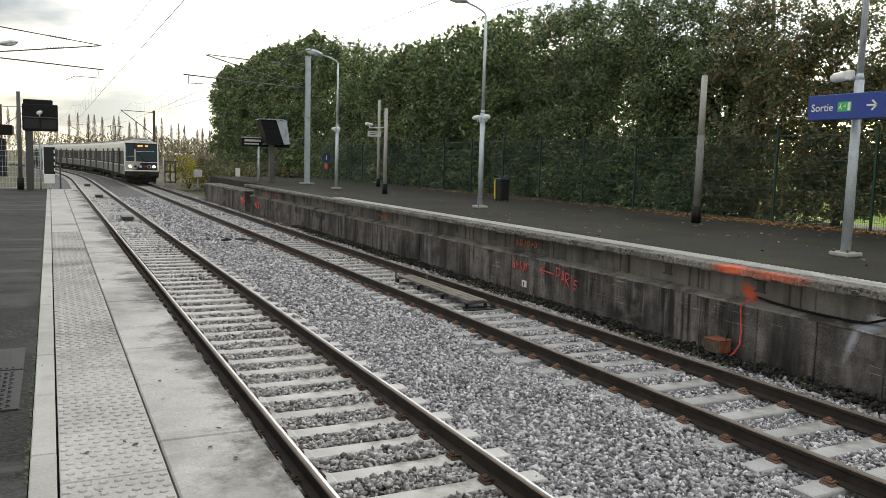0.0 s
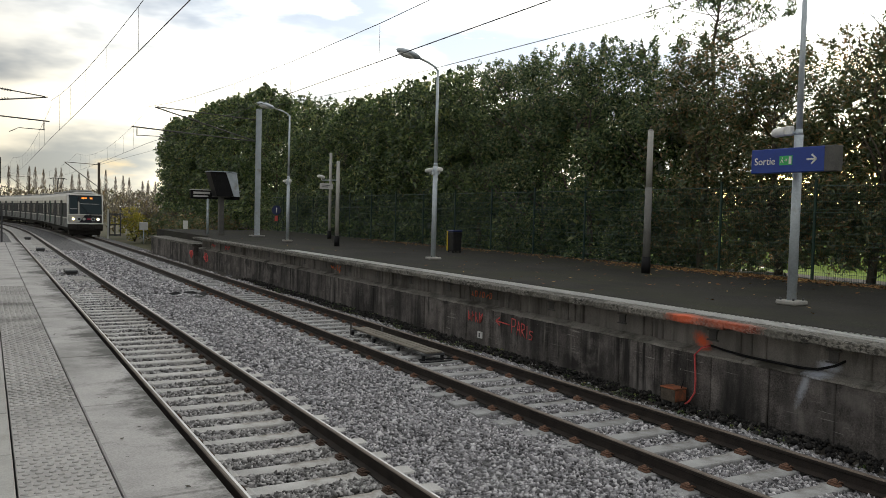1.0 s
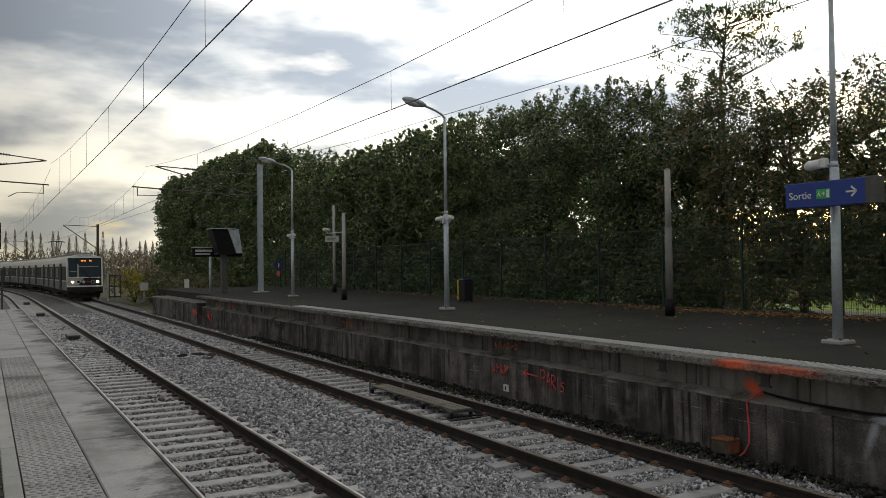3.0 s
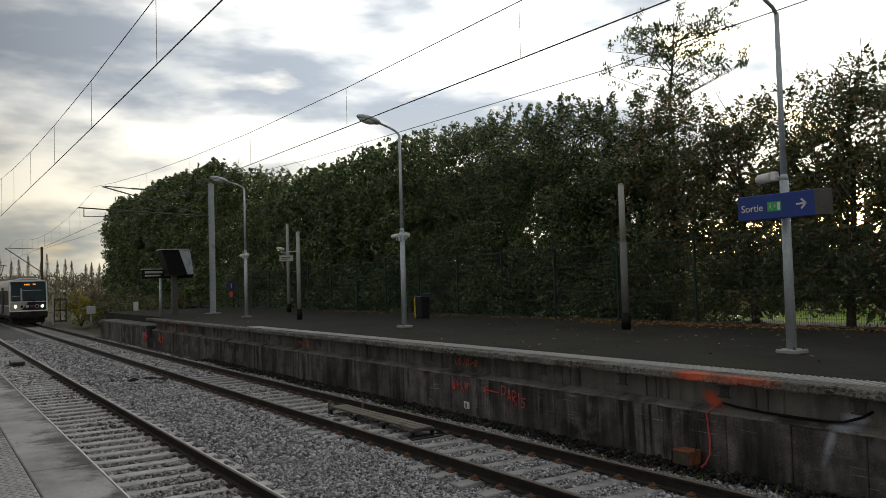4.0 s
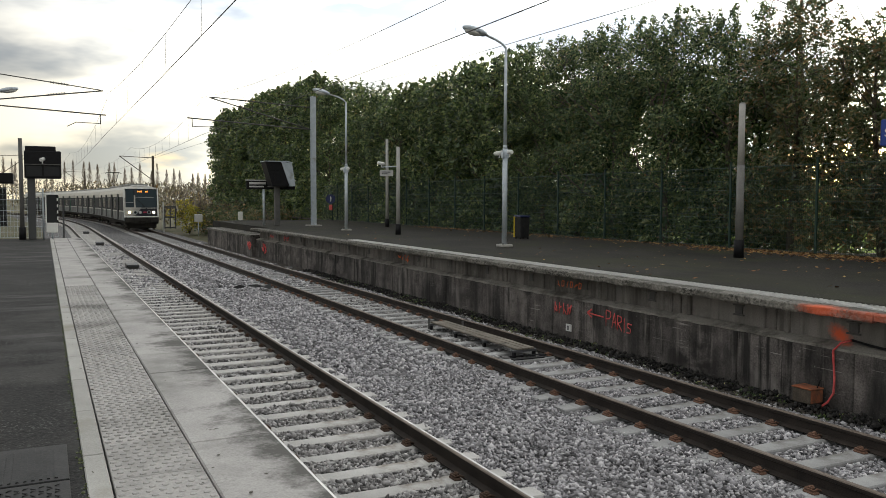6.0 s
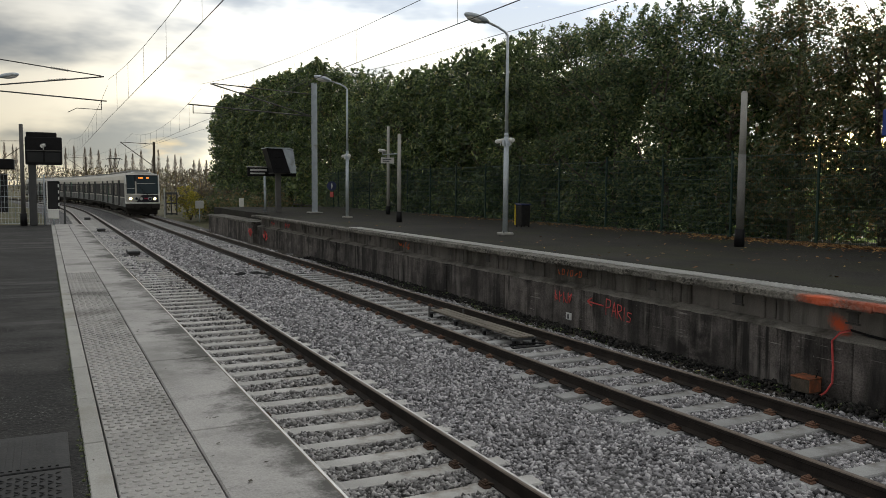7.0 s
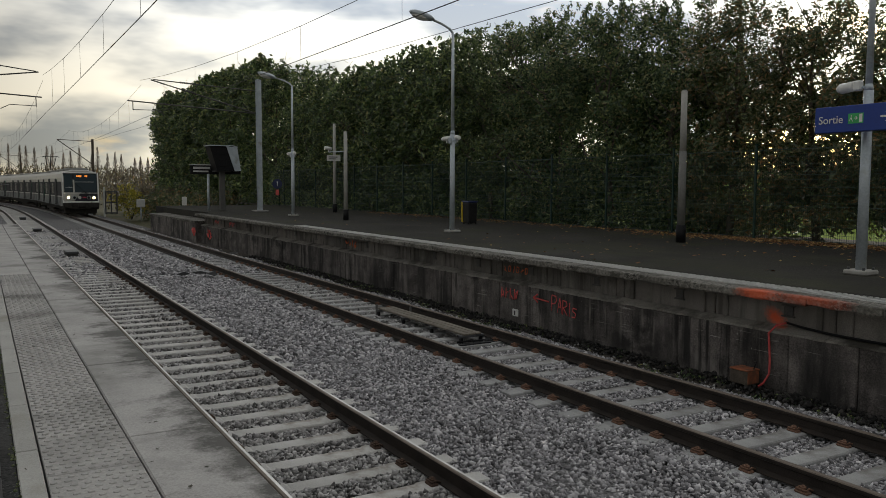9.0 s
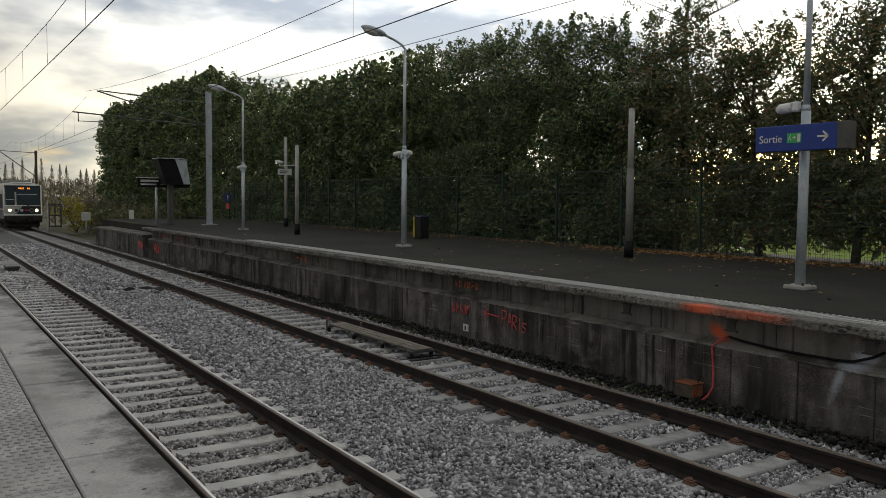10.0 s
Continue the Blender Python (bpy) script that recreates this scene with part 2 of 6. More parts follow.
def scratched(m, stretch, lo, hi, colour, amount, where):
    """Thin broken marks drawn over a material: stretched noise, kept where a coarser noise is high."""
    n, l = m.node_tree.nodes, m.node_tree.links
    g, sp, a, b = n.new("ShaderNodeNewGeometry"), n.new("ShaderNodeVectorMath"), n.new("ShaderNodeTexNoise"), n.new("ShaderNodeTexNoise")
    ra, rb, mu, mx = n.new("ShaderNodeValToRGB"), n.new("ShaderNodeValToRGB"), n.new("ShaderNodeMath"), n.new("ShaderNodeMixRGB")
    sp.operation, mu.operation = "MULTIPLY", "MULTIPLY"
    sp.inputs[1].default_value = stretch
    a.inputs["Scale"].default_value, a.inputs["Detail"].default_value, a.inputs["Roughness"].default_value = 1.0, 4.0, 0.6
    b.inputs["Scale"].default_value, b.inputs["Detail"].default_value = where, 3.0
    ra.color_ramp.elements[0].position, ra.color_ramp.elements[1].position = lo, hi
    rb.color_ramp.elements[0].position, rb.color_ramp.elements[1].position = 0.42, 0.62
    rb.color_ramp.elements[1].color = (amount, amount, amount, 1)
    l.new(g.outputs["Position"], sp.inputs[0]), l.new(sp.outputs[0], a.inputs["Vector"]), l.new(g.outputs["Position"], b.inputs["Vector"])
    l.new(a.outputs["Fac"], ra.inputs["Fac"]), l.new(b.outputs["Fac"], rb.inputs["Fac"])
    l.new(ra.outputs["Color"], mu.inputs[0]), l.new(rb.outputs["Color"], mu.inputs[1]), l.new(mu.outputs[0], mx.inputs["Fac"])
    base = n["Principled BSDF"].inputs["Base Color"]
    l.new(base.links[0].from_socket, mx.inputs["Color1"])
    mx.inputs["Color2"].default_value = (*colour, 1)
    l.new(mx.outputs["Color"], base)


scratched(M_lower, (3.0, 7.0, 1.1), 0.54, 0.68, (0.012, 0.011, 0.010), 0.85, 0.9)
scratched(M_lower, (2.0, 1.6, 34.0), 0.64, 0.68, (0.36, 0.34, 0.32), 0.8, 1.7)
scratched(M_lower, (24.0, 24.0, 16.0), 0.66, 0.70, (0.34, 0.33, 0.31), 0.7, 1.1)
scratched(M_lower, (1.3, 1.3, 1.7), 0.47, 0.57, (0.018, 0.016, 0.0155), 0.85, 0.5)
scratched(M_lower, (6.0, 6.0, 0.35), 0.46, 0.60, (0.010, 0.0095, 0.009), 0.9, 0.55)
scratched(M_lower, (8.0, 8.0, 0.5), 0.60, 0.70, (0.26, 0.24, 0.215), 0.7, 0.9)
scratched(M_upper, (7.0, 7.0, 0.6), 0.50, 0.64, (0.05, 0.046, 0.040), 0.8, 0.7)
scratched(M_upper, (3.0, 6.0, 1.3), 0.56, 0.70, (0.035, 0.033, 0.03), 0.8, 0.8)
scratched(M_asphalt2, (1.4, 0.6, 1.0), 0.48, 0.60, (0.034, 0.038, 0.018), 0.75, 0.35)
scratched(M_asphalt2, (0.9, 0.4, 1.0), 0.52, 0.66, (0.020, 0.019, 0.018), 0.8, 0.5)
scratched(M_asphalt2, (45.0, 45.0, 45.0), 0.60, 0.66, (0.13, 0.125, 0.11), 0.6, 0.7)
scratched(M_asphalt, (60.0, 60.0, 60.0), 0.57, 0.63, (0.15, 0.15, 0.147), 0.8, 1.2)
scratched(M_asphalt, (0.3, 2.2, 1.0), 0.50, 0.58, (0.075, 0.074, 0.072), 0.75, 0.45)
scratched(M_asphalt, (1.5, 0.8, 1.0), 0.50, 0.64, (0.016, 0.016, 0.016), 0.6, 0.6)
scratched(M_coping, (26.0, 17.0, 26.0), 0.50, 0.57, (0.026, 0.025, 0.021), 0.95, 1.1)
scratched(M_coping, (20.0, 12.0, 24.0), 0.51, 0.56, (0.022, 0.021, 0.018), 0.95, 2.6)
scratched(M_coping, (9.0, 3.0, 9.0), 0.50, 0.62, (0.05, 0.047, 0.038), 0.85, 0.6)
def sprayed(m, centre, radii, colour, amount, lean=0.0):
    """Paint blown onto a worn surface round a point: dense in the middle, speckled towards its rim."""
    n, l = m.node_tree.nodes, m.node_tree.links
    g, sb, dv, ln, nz = n.new("ShaderNodeNewGeometry"), n.new("ShaderNodeVectorMath"), n.new("ShaderNodeVectorMath"), n.new("ShaderNodeVectorMath"), n.new("ShaderNodeTexNoise")
    sep, com, sh = n.new("ShaderNodeSeparateXYZ"), n.new("ShaderNodeCombineXYZ"), n.new("ShaderNodeMath")
    sb.operation, dv.operation, ln.operation, sh.operation = "SUBTRACT", "DIVIDE", "LENGTH", "MULTIPLY_ADD"
    sb.inputs[1].default_value, dv.inputs[1].default_value, sh.inputs[1].default_value = centre, radii, lean
    l.new(g.outputs["Position"], sb.inputs[0]), l.new(sb.outputs[0], sep.inputs[0])
    l.new(sep.outputs["Z"], sh.inputs[0]), l.new(sep.outputs["Y"], sh.inputs[2])
    l.new(sep.outputs["X"], com.inputs["X"]), l.new(sh.outputs[0], com.inputs["Y"]), l.new(sep.outputs["Z"], com.inputs["Z"])
    l.new(com.outputs[0], dv.inputs[0]), l.new(dv.outputs[0], ln.inputs[0])
    nz.inputs["Scale"].default_value, nz.inputs["Detail"].default_value, nz.inputs["Roughness"].default_value = 22.0, 6.0, 0.7
    l.new(g.outputs["Position"], nz.inputs["Vector"])
    ad, mr, mx = n.new("ShaderNodeMath"), n.new("ShaderNodeMapRange"), n.new("ShaderNodeMixRGB")
    ad.operation = "ADD"
    l.new(ln.outputs["Value"], ad.inputs[0]), l.new(nz.outputs["Fac"], ad.inputs[1])
    mr.inputs["From Min"].default_value, mr.inputs["From Max"].default_value = 0.75, 1.45
    mr.inputs["To Min"].default_value, mr.inputs["To Max"].default_value = amount, 0.0
    l.new(ad.outputs[0], mr.inputs["Value"]), l.new(mr.outputs[0], mx.inputs["Fac"])
    base = n["Principled BSDF"].inputs["Base Color"]
    l.new(base.links[0].from_socket, mx.inputs["Color1"])
    mx.inputs["Color2"].default_value = (*colour, 1)
    l.new(mx.outputs["Color"], base)


M_ledge = surf("ledge_concrete", (0.16, 0.15, 0.135), (0.34, 0.318, 0.29), 3.0, 0.9, 0.4, 0, 50.0, c3=(0.07, 0.065, 0.055), stains=0.5, world_space=True, dist=0.01)
ORANGE, WHITE = (0.78, 0.14, 0.055), (0.62, 0.66, 0.76)
sprayed(M_upper, (9.26, 8.80, 0.74), (0.3, 0.20, 0.17), ORANGE, 0.95, -0.5)
sprayed(M_ledge, (9.20, 8.66, 0.66), (0.1, 0.12, 0.1), ORANGE, 0.7)
sprayed(M_coping, (8.80, 8.75, 1.12), (0.30, 0.42, 0.20), ORANGE, 0.75)
sprayed(M_coping, (8.80, 7.95, 1.13), (0.20, 0.70, 0.14), ORANGE, 0.45)
sprayed(M_lower, (9.06, 6.93, 0.44), (0.2, 0.085, 0.36), WHITE, 0.5, 0.33)
sprayed(M_ledge, (9.14, 6.78, 0.63), (0.2, 0.26, 0.1), WHITE, 0.9)
sprayed(M_upper, (9.26, 6.70, 0.72), (0.2, 0.22, 0.10), WHITE, 0.85)
M_galv = surf("galvanised_steel", (0.40, 0.45, 0.50), (0.54, 0.59, 0.64), 5.0, 0.5, 0.05, 0.35, 30.0, c3=(0.34, 0.34, 0.33), stains=0.3)
M_white = plain("white_plastic", (0.72, 0.72, 0.70), 0.4)
M_pale = plain("pale_grey_paint", (0.5, 0.5, 0.49), 0.5)
M_black = surf("black_plastic", (0.008, 0.008, 0.009), (0.014, 0.014, 0.016), 9.0, 0.55, 0.04, spec=0.15)
M_darkgrey = plain("dark_grey_steel", (0.06, 0.062, 0.066), 0.5)
M_wood = surf("grey_pole", (0.32, 0.315, 0.30), (0.45, 0.44, 0.42), 3.0, 0.8, 0.2, 0, 40.0)
# also stands in for shade on the sign's end cap and backlit arms
M_sleeve_shade = surf("dark_sleeve_and_shade_grey", (0.07, 0.07, 0.07), (0.12, 0.115, 0.11), 4.0, 0.7, 0.2)
M_blue = plain("blue_sign", (0.012, 0.045, 0.27), 0.35)
M_navy = plain("navy_enamel", (0.02, 0.03, 0.1), 0.35)
M_green = plain("green_pictogram", (0.05, 0.42, 0.13), 0.4)
M_red = plain("red_enamel", (0.45, 0.03, 0.03), 0.4)
M_yellow = plain("yellow_plastic", (0.6, 0.45, 0.03), 0.4)
M_cover = surf("worn_cast_iron", (0.016, 0.016, 0.017), (0.035, 0.035, 0.036), 8.0, 0.55, 0.1, 0.3, 60.0, spec=0.2)
M_fence = plain("green_fence_coating", (0.008, 0.032, 0.024), 0.45)
M_orange = surf("orange_spray_paint", (0.62, 0.13, 0.05), (0.85, 0.24, 0.10), 9.0, 0.8, 0.1, 0, 60.0)
M_boxpaint = surf("rusty_orange_paint", (0.20, 0.07, 0.035), (0.40, 0.13, 0.06), 7.0, 0.85, 0.2, 0, 60.0, c3=(0.10, 0.07, 0.05), stains=0.5)
M_redspray = surf("red_spray_paint", (0.58, 0.075, 0.075), (0.78, 0.15, 0.14), 9.0, 0.8, 0.05)
M_whitespray = surf("white_spray_paint", (0.58, 0.62, 0.70), (0.74, 0.77, 0.84), 9.0, 0.8, 0.05)
M_wire = plain("copper_wire", (0.05, 0.048, 0.045), 0.5, 0.5)
M_bark = surf("bark", (0.06, 0.05, 0.04), (0.13, 0.105, 0.08), 8.0, 0.95, 0.6)
M_leaf = island("laurel_leaf", [(0, (0.020, 0.040, 0.018)), (0.45, (0.074, 0.124, 0.046)), (0.80, (0.18, 0.245, 0.085)), (0.97, (0.34, 0.38, 0.14)), (1, (0.30, 0.24, 0.09))], 0.28, 0.4, 0.7)
M_leaf_b = island("russet_leaf", [(0, (0.042, 0.062, 0.026)), (0.6, (0.108, 0.146, 0.056)), (0.82, (0.22, 0.19, 0.08)), (1, (0.36, 0.20, 0.085))], 0.30, 0.4, 0.75)
M_leaf_o = island("olive_leaf", [(0, (0.022, 0.042, 0.020)), (0.5, (0.082, 0.134, 0.053)), (0.82, (0.19, 0.25, 0.092)), (0.97, (0.33, 0.35, 0.14)), (1, (0.28, 0.18, 0.08))], 0.27, 0.4, 0.8)
M_leaf_y = island("yellow_leaf", [(0, (0.15, 0.18, 0.02)), (0.5, (0.38, 0.34, 0.035)), (1, (0.55, 0.44, 0.06))], 0.6, 0.3)
M_twig = island("bare_twig_haze", [(0, (0.085, 0.075, 0.062)), (0.5, (0.15, 0.13, 0.10)), (0.85, (0.18, 0.165, 0.085)), (1, (0.27, 0.17, 0.08))], 0.9, 0.15)
# poplar twigs paled: the haze of distance is put into their colour
M_poplar = island("hazy_poplar_twig", [(0, (0.20, 0.175, 0.15)), (1, (0.36, 0.31, 0.26))], 0.9, 0.5)
M_litter = island("fallen_leaf", [(0, (0.13, 0.065, 0.028)), (0.6, (0.26, 0.13, 0.055)), (1, (0.40, 0.28, 0.10))], 0.9)


# ---- mesh helpers ----
def thing(name, label, category, at=(0, 0, 0), group="", kind=""):
    ob = new(name)
    ob.matrix_world = Matrix.Translation(at)
    ob.empty_display_size = 0.2
    return tagged(ob, label, category, group, kind)


def part(name, bm, material, parent=None, label=""):
    me = bpy.data.meshes.new(name)
    bm.to_mesh(me)
    bm.free()
    for m in (material if isinstance(material, (list, tuple)) else [material]):
        me.materials.append(m)
    ob = new(name, me)
    if parent:
        ob.parent = parent
    return tagged(ob, label)


def box(bm, a, b, bevel=0.0, mat=0):
    c = [(a[i] + b[i]) / 2 for i in range(3)]
    d = [abs(b[i] - a[i]) for i in range(3)]
    r = bmesh.ops.create_cube(bm, size=1, matrix=Matrix.Translation(c) @ Matrix.Diagonal((*d, 1)))
    vs = r["verts"]
    if bevel:
        es = list({e for v in vs for e in v.link_edges})
        r = bmesh.ops.bevel(bm, geom=es, offset=min(bevel, min(d) * 0.45), segments=1, affect="EDGES", clamp_overlap=True)
        fs = r["faces"]
        vs = list({v for f in fs for v in f.verts})
    if mat:
        for f in {f for v in vs for f in v.link_faces}:
            f.material_index = mat
    return vs


def rod(bm, p, q, r0, r1=None, n=8, smooth=True, mat=0):
    p, q = Vector(p), Vector(q)
    d = q - p
    r1 = r0 if r1 is None else r1
    m = Matrix.Translation((p + q) / 2) @ d.to_track_quat("Z", "Y").to_matrix().to_4x4()
    r = bmesh.ops.create_cone(bm, cap_ends=True, segments=n, radius1=r0, radius2=r1, depth=d.length, matrix=m)
    for f in {f for v in r["verts"] for f in v.link_faces}:
        f.smooth = smooth and len(f.verts) == 4
        f.material_index = mat
    return r["verts"]


def pipe(bm, pts, r, n=6):
    """One bent tube through the points."""
    pts = [Vector(p) for p in pts]
    rings = []
    for i, p in enumerate(pts):
        d = (pts[min(i + 1, len(pts) - 1)] - pts[max(i - 1, 0)]).normalized()
        u = d.cross(Vector((0.31, 0.17, 0.93)) if abs(d.z) < 0.9 else Vector((1, 0.1, 0))).normalized()
        w = d.cross(u)
        rings.append([bm.verts.new(p + (u * math.cos(6.28319 * k / n) + w * math.sin(6.28319 * k / n)) * r) for k in range(n)])
    for a, b in zip(rings, rings[1:]):
        for k in range(n):
            bm.faces.new((a[k], a[(k + 1) % n], b[(k + 1) % n], b[k])).smooth = True
    bm.faces.new(rings[0][::-1]), bm.faces.new(rings[-1])


def prism(bm, profile, y0, y1, mat=0):
    """A profile of (x, z) corners drawn along y."""
    a = [bm.verts.new((x, y0, z)) for x, z in profile]
    b = [bm.verts.new((x, y1, z)) for x, z in profile]
    k = len(profile)
    fs = [bm.faces.new(a), bm.faces.new(b[::-1])]
    for i in range(k):
        fs.append(bm.faces.new((a[i], b[i], b[(i + 1) % k], a[(i + 1) % k])))
    for f in fs:
        f.material_index = mat
    bmesh.ops.recalc_face_normals(bm, faces=fs)


def arrays(name, verts, faces, material, parent=None, label="", mats=None):
    """A mesh from numpy arrays of corners and of faces that all have as many sides."""
    me = bpy.data.meshes.new(name)
    k = faces.shape[1]
    me.vertices.add(len(verts))
    me.vertices.foreach_set("co", verts.astype(np.float32).ravel())
    me.loops.add(faces.size)
    me.loops.foreach_set("vertex_index", faces.astype(np.int32).ravel())
    me.polygons.add(len(faces))
    me.polygons.foreach_set("loop_start", np.arange(0, faces.size, k, dtype=np.int32))
    me.update(calc_edges=True)
    for m in (material if isinstance(material, (list, tuple)) else [material]):
        me.materials.append(m)
    ob = new(name, me)
    if parent:
        ob.parent = parent
    return tagged(ob, label)


rng = np.random.default_rng(5)

# ---- ground, ballast and tracks ----
RAIL_1, RAIL_2 = 2.67, 6.95          # axes of the two tracks
TOP = 1.15                           # platform height above the rails
BED = -0.24                          # ballast surface


def bend(y):
    """The tracks run straight, then turn away on a wide curve."""
    return -max(0.0, y - 78.0) ** 2 / 1000.0


def on_curve(x, y):
    return (x + bend(y), y)


bm = bmesh.new()
ys = [-400, -60, -20, 0, 20, 40, 60, 80, 100, 130, 170, 220, 300, 420, 700, 1500, 4000]
xs = [-4000, -1200, -300, -100, -40, -12, 0, 10, 22, 40, 90, 250, 1200, 4000]
grid = []
for y in ys:
    row = []
    for x in xs:
        lift = 0.0
        if y > 130:
            lift = min(3.0, (y - 130) * 0.012)
        row.append(bm.verts.new((x, y, -0.62 + lift)))
    grid.append(row)
for i in range(len(ys) - 1):
    for j in range(len(xs) - 1):
        bm.faces.new((grid[i][j], grid[i][j + 1], grid[i + 1][j + 1], grid[i + 1][j]))
tagged(part("ground", bm, M_ground), "rough grassy ground reaching to the horizon", "ground", kind="structure")

# ballast bed: a raised strip with sloping shoulders that follows the curve
bm = bmesh.new()
rows = []
for k in range(60):
    y = -30 + k * 4.0
    prof = [(-0.4, -0.7), (0.4, BED - 0.02), (1.3, BED), (4.0, BED), (4.8, BED + 0.02), (5.6, BED), (8.3, BED), (9.3, BED - 0.04), (10.4, -0.7)]
    rows.append([bm.verts.new((on_curve(x, y)[0], y, z)) for x, z in prof])
for a, b in zip(rows, rows[1:]):
    for j in range(len(a) - 1):
        bm.faces.new((a[j], a[j + 1], b[j + 1], b[j]))
tagged(part("ballast_bed", bm, M_bed), "grey crushed stone bed under both railway tracks", "ballast", kind="structure")


def stones(name, n, x0, x1, y0, y1, size, lift, label, keep=None, material=None):
    """Broken stones strewn over a stretch of the bed, one mesh."""
    ico = np.array([(1.15, 0.25, 0.2), (-1.15, -0.2, 0.15), (0.2, 1.1, -0.2), (-0.25, -1.1, -0.1), (0.35, -0.2, 0.95), (-0.1, 0.1, -0.95)])
    fc = np.array([(0, 2, 4), (2, 1, 4), (1, 3, 4), (3, 0, 4), (2, 0, 5), (1, 2, 5), (3, 1, 5), (0, 3, 5)])
    p = np.stack([rng.uniform(x0, x1, n), rng.uniform(y0, y1, n), rng.uniform(-0.012, 0.022, n) + BED + lift], 1)
    p[:, 2] += 0.025 * np.sin(p[:, 0] * 2.3 + 1.0) * np.sin(p[:, 1] * 1.1)
    if keep is not None:
        p = p[keep(p[:, 0], p[:, 1])]
    n = len(p)
    s = size * rng.uniform(0.55, 1.25, (n, 1, 1)) * rng.uniform(0.65, 1.25, (n, 1, 3))
    v = ico[None] * (1 + rng.uniform(-0.4, 0.35, (n, 6, 3))) * s
    a, b = rng.uniform(0, 6.283, n), rng.uniform(-0.9, 0.9, n)
    ca, sa, cb, sb = np.cos(a)[:, None], np.sin(a)[:, None], np.cos(b)[:, None], np.sin(b)[:, None]
    y1_, z1_ = v[..., 1] * cb - v[..., 2] * sb, v[..., 1] * sb + v[..., 2] * cb
    v = np.stack([v[..., 0] * ca - y1_ * sa, v[..., 0] * sa + y1_ * ca, z1_], -1) + p[:, None, :]
    f = fc[None] + (np.arange(n) * 6)[:, None, None]
    return tagged(arrays(name, v.reshape(-1, 3), f.reshape(-1, 3), material or M_ballast), label, "ballast", kind="stuff")


def clear(x, y):
    """Leaves the tops of the sleepers mostly bare between the rails."""
    in1, in2 = np.abs(x - RAIL_1) < 1.12, np.abs(x - RAIL_2) < 0.78
    k = np.where(in2, SL2, SL1)
    d = np.abs((y - k + 0.3) % 0.6 - 0.3)
    rail = (np.abs(np.abs(x - RAIL_1) - 0.753) < 0.09) | (np.abs(np.abs(x - RAIL_2) - 0.753) < 0.09)
    return ~((in1 | in2) & (d < np.where(y > 13, 0.14, 0.124))) & ~rail


def between(x, y):
    """The stones lying between the rails."""
    return clear(x, y) & ((np.abs(x - RAIL_1) < 0.72) | ((np.abs(x - RAIL_2) < 0.72) & (y > 0)))


def beside(x, y):
    return clear(x, y) & ~((np.abs(x - RAIL_1) < 0.72) | (np.abs(x - RAIL_2) < 0.72))


SL1, SL2 = 0.62, 0.63                # first sleepers of the two tracks
stones("ballast_stones", 24000, 1.9, 3.45, 2.6, 13.0, 0.029, 0.032, "darker stones between the near rails", between, M_ballast_d)
stones("ballast_stones", 24000, 6.2, 7.7, 2.6, 13.0, 0.025, 0.024, "pale stones between the rails of the far track", lambda x, y: between(x, y) & (x > 6.2))
stones("ballast_stones", 34000, 1.9, 7.8, 13.0, 26.0, 0.034, 0.014, "darker stones between the rails farther on", between, M_ballast_d)
stones("ballast_stones", 98000, 1.2, 8.45, 2.6, 13.0, 0.0285, 0.018, "loose pale grey crushed stones beside the near rails", beside)
stones("ballast_stones", 46000, 1.2, 8.45, 13.0, 26.0, 0.039, 0.016, "loose grey crushed stones along the tracks", beside)
stones("ballast_stones", 26000, 1.2, 8.45, 26.0, 54.0, 0.060, 0.010, "grey crushed stones farther down the tracks", clear)


def rail(axis, side, top, parent):
    x0 = axis + side * 0.7535
    prof = [(-0.075, -0.172), (0.075, -0.172), (0.075, -0.160), (0.012, -0.138), (0.009, -0.055), (0.036, -0.040), (0.036, -0.010), (0.026, -0.001), (0.000, 0.0),
            (-0.026, -0.001), (-0.036, -0.010), (-0.036, -0.040), (-0.009, -0.055), (-0.012, -0.138), (-0.075, -0.160)]
    stations = [-25, 0, 20, 40, 60, 78] + [78 + 4 * k for k in range(1, 28)]
    bm = bmesh.new()
    loops = []
    for y in stations:
        loops.append([bm.verts.new((x0 + dx + bend(y), y, dz)) for dx, dz in prof])
    for a, b in zip(loops, loops[1:]):
        for j in range(len(prof)):
            f = bm.faces.new((a[j], b[j], b[(j + 1) % len(prof)], a[(j + 1) % len(prof)]))
            f.material_index = 1 if j == 7 else (2 if j in (6, 8, 9) else 0)
    bm.faces.new(loops[0])
    bmesh.ops.recalc_face_normals(bm, faces=bm.faces)
    return part("rail", bm, [M_railweb, top, M_raildull], parent)


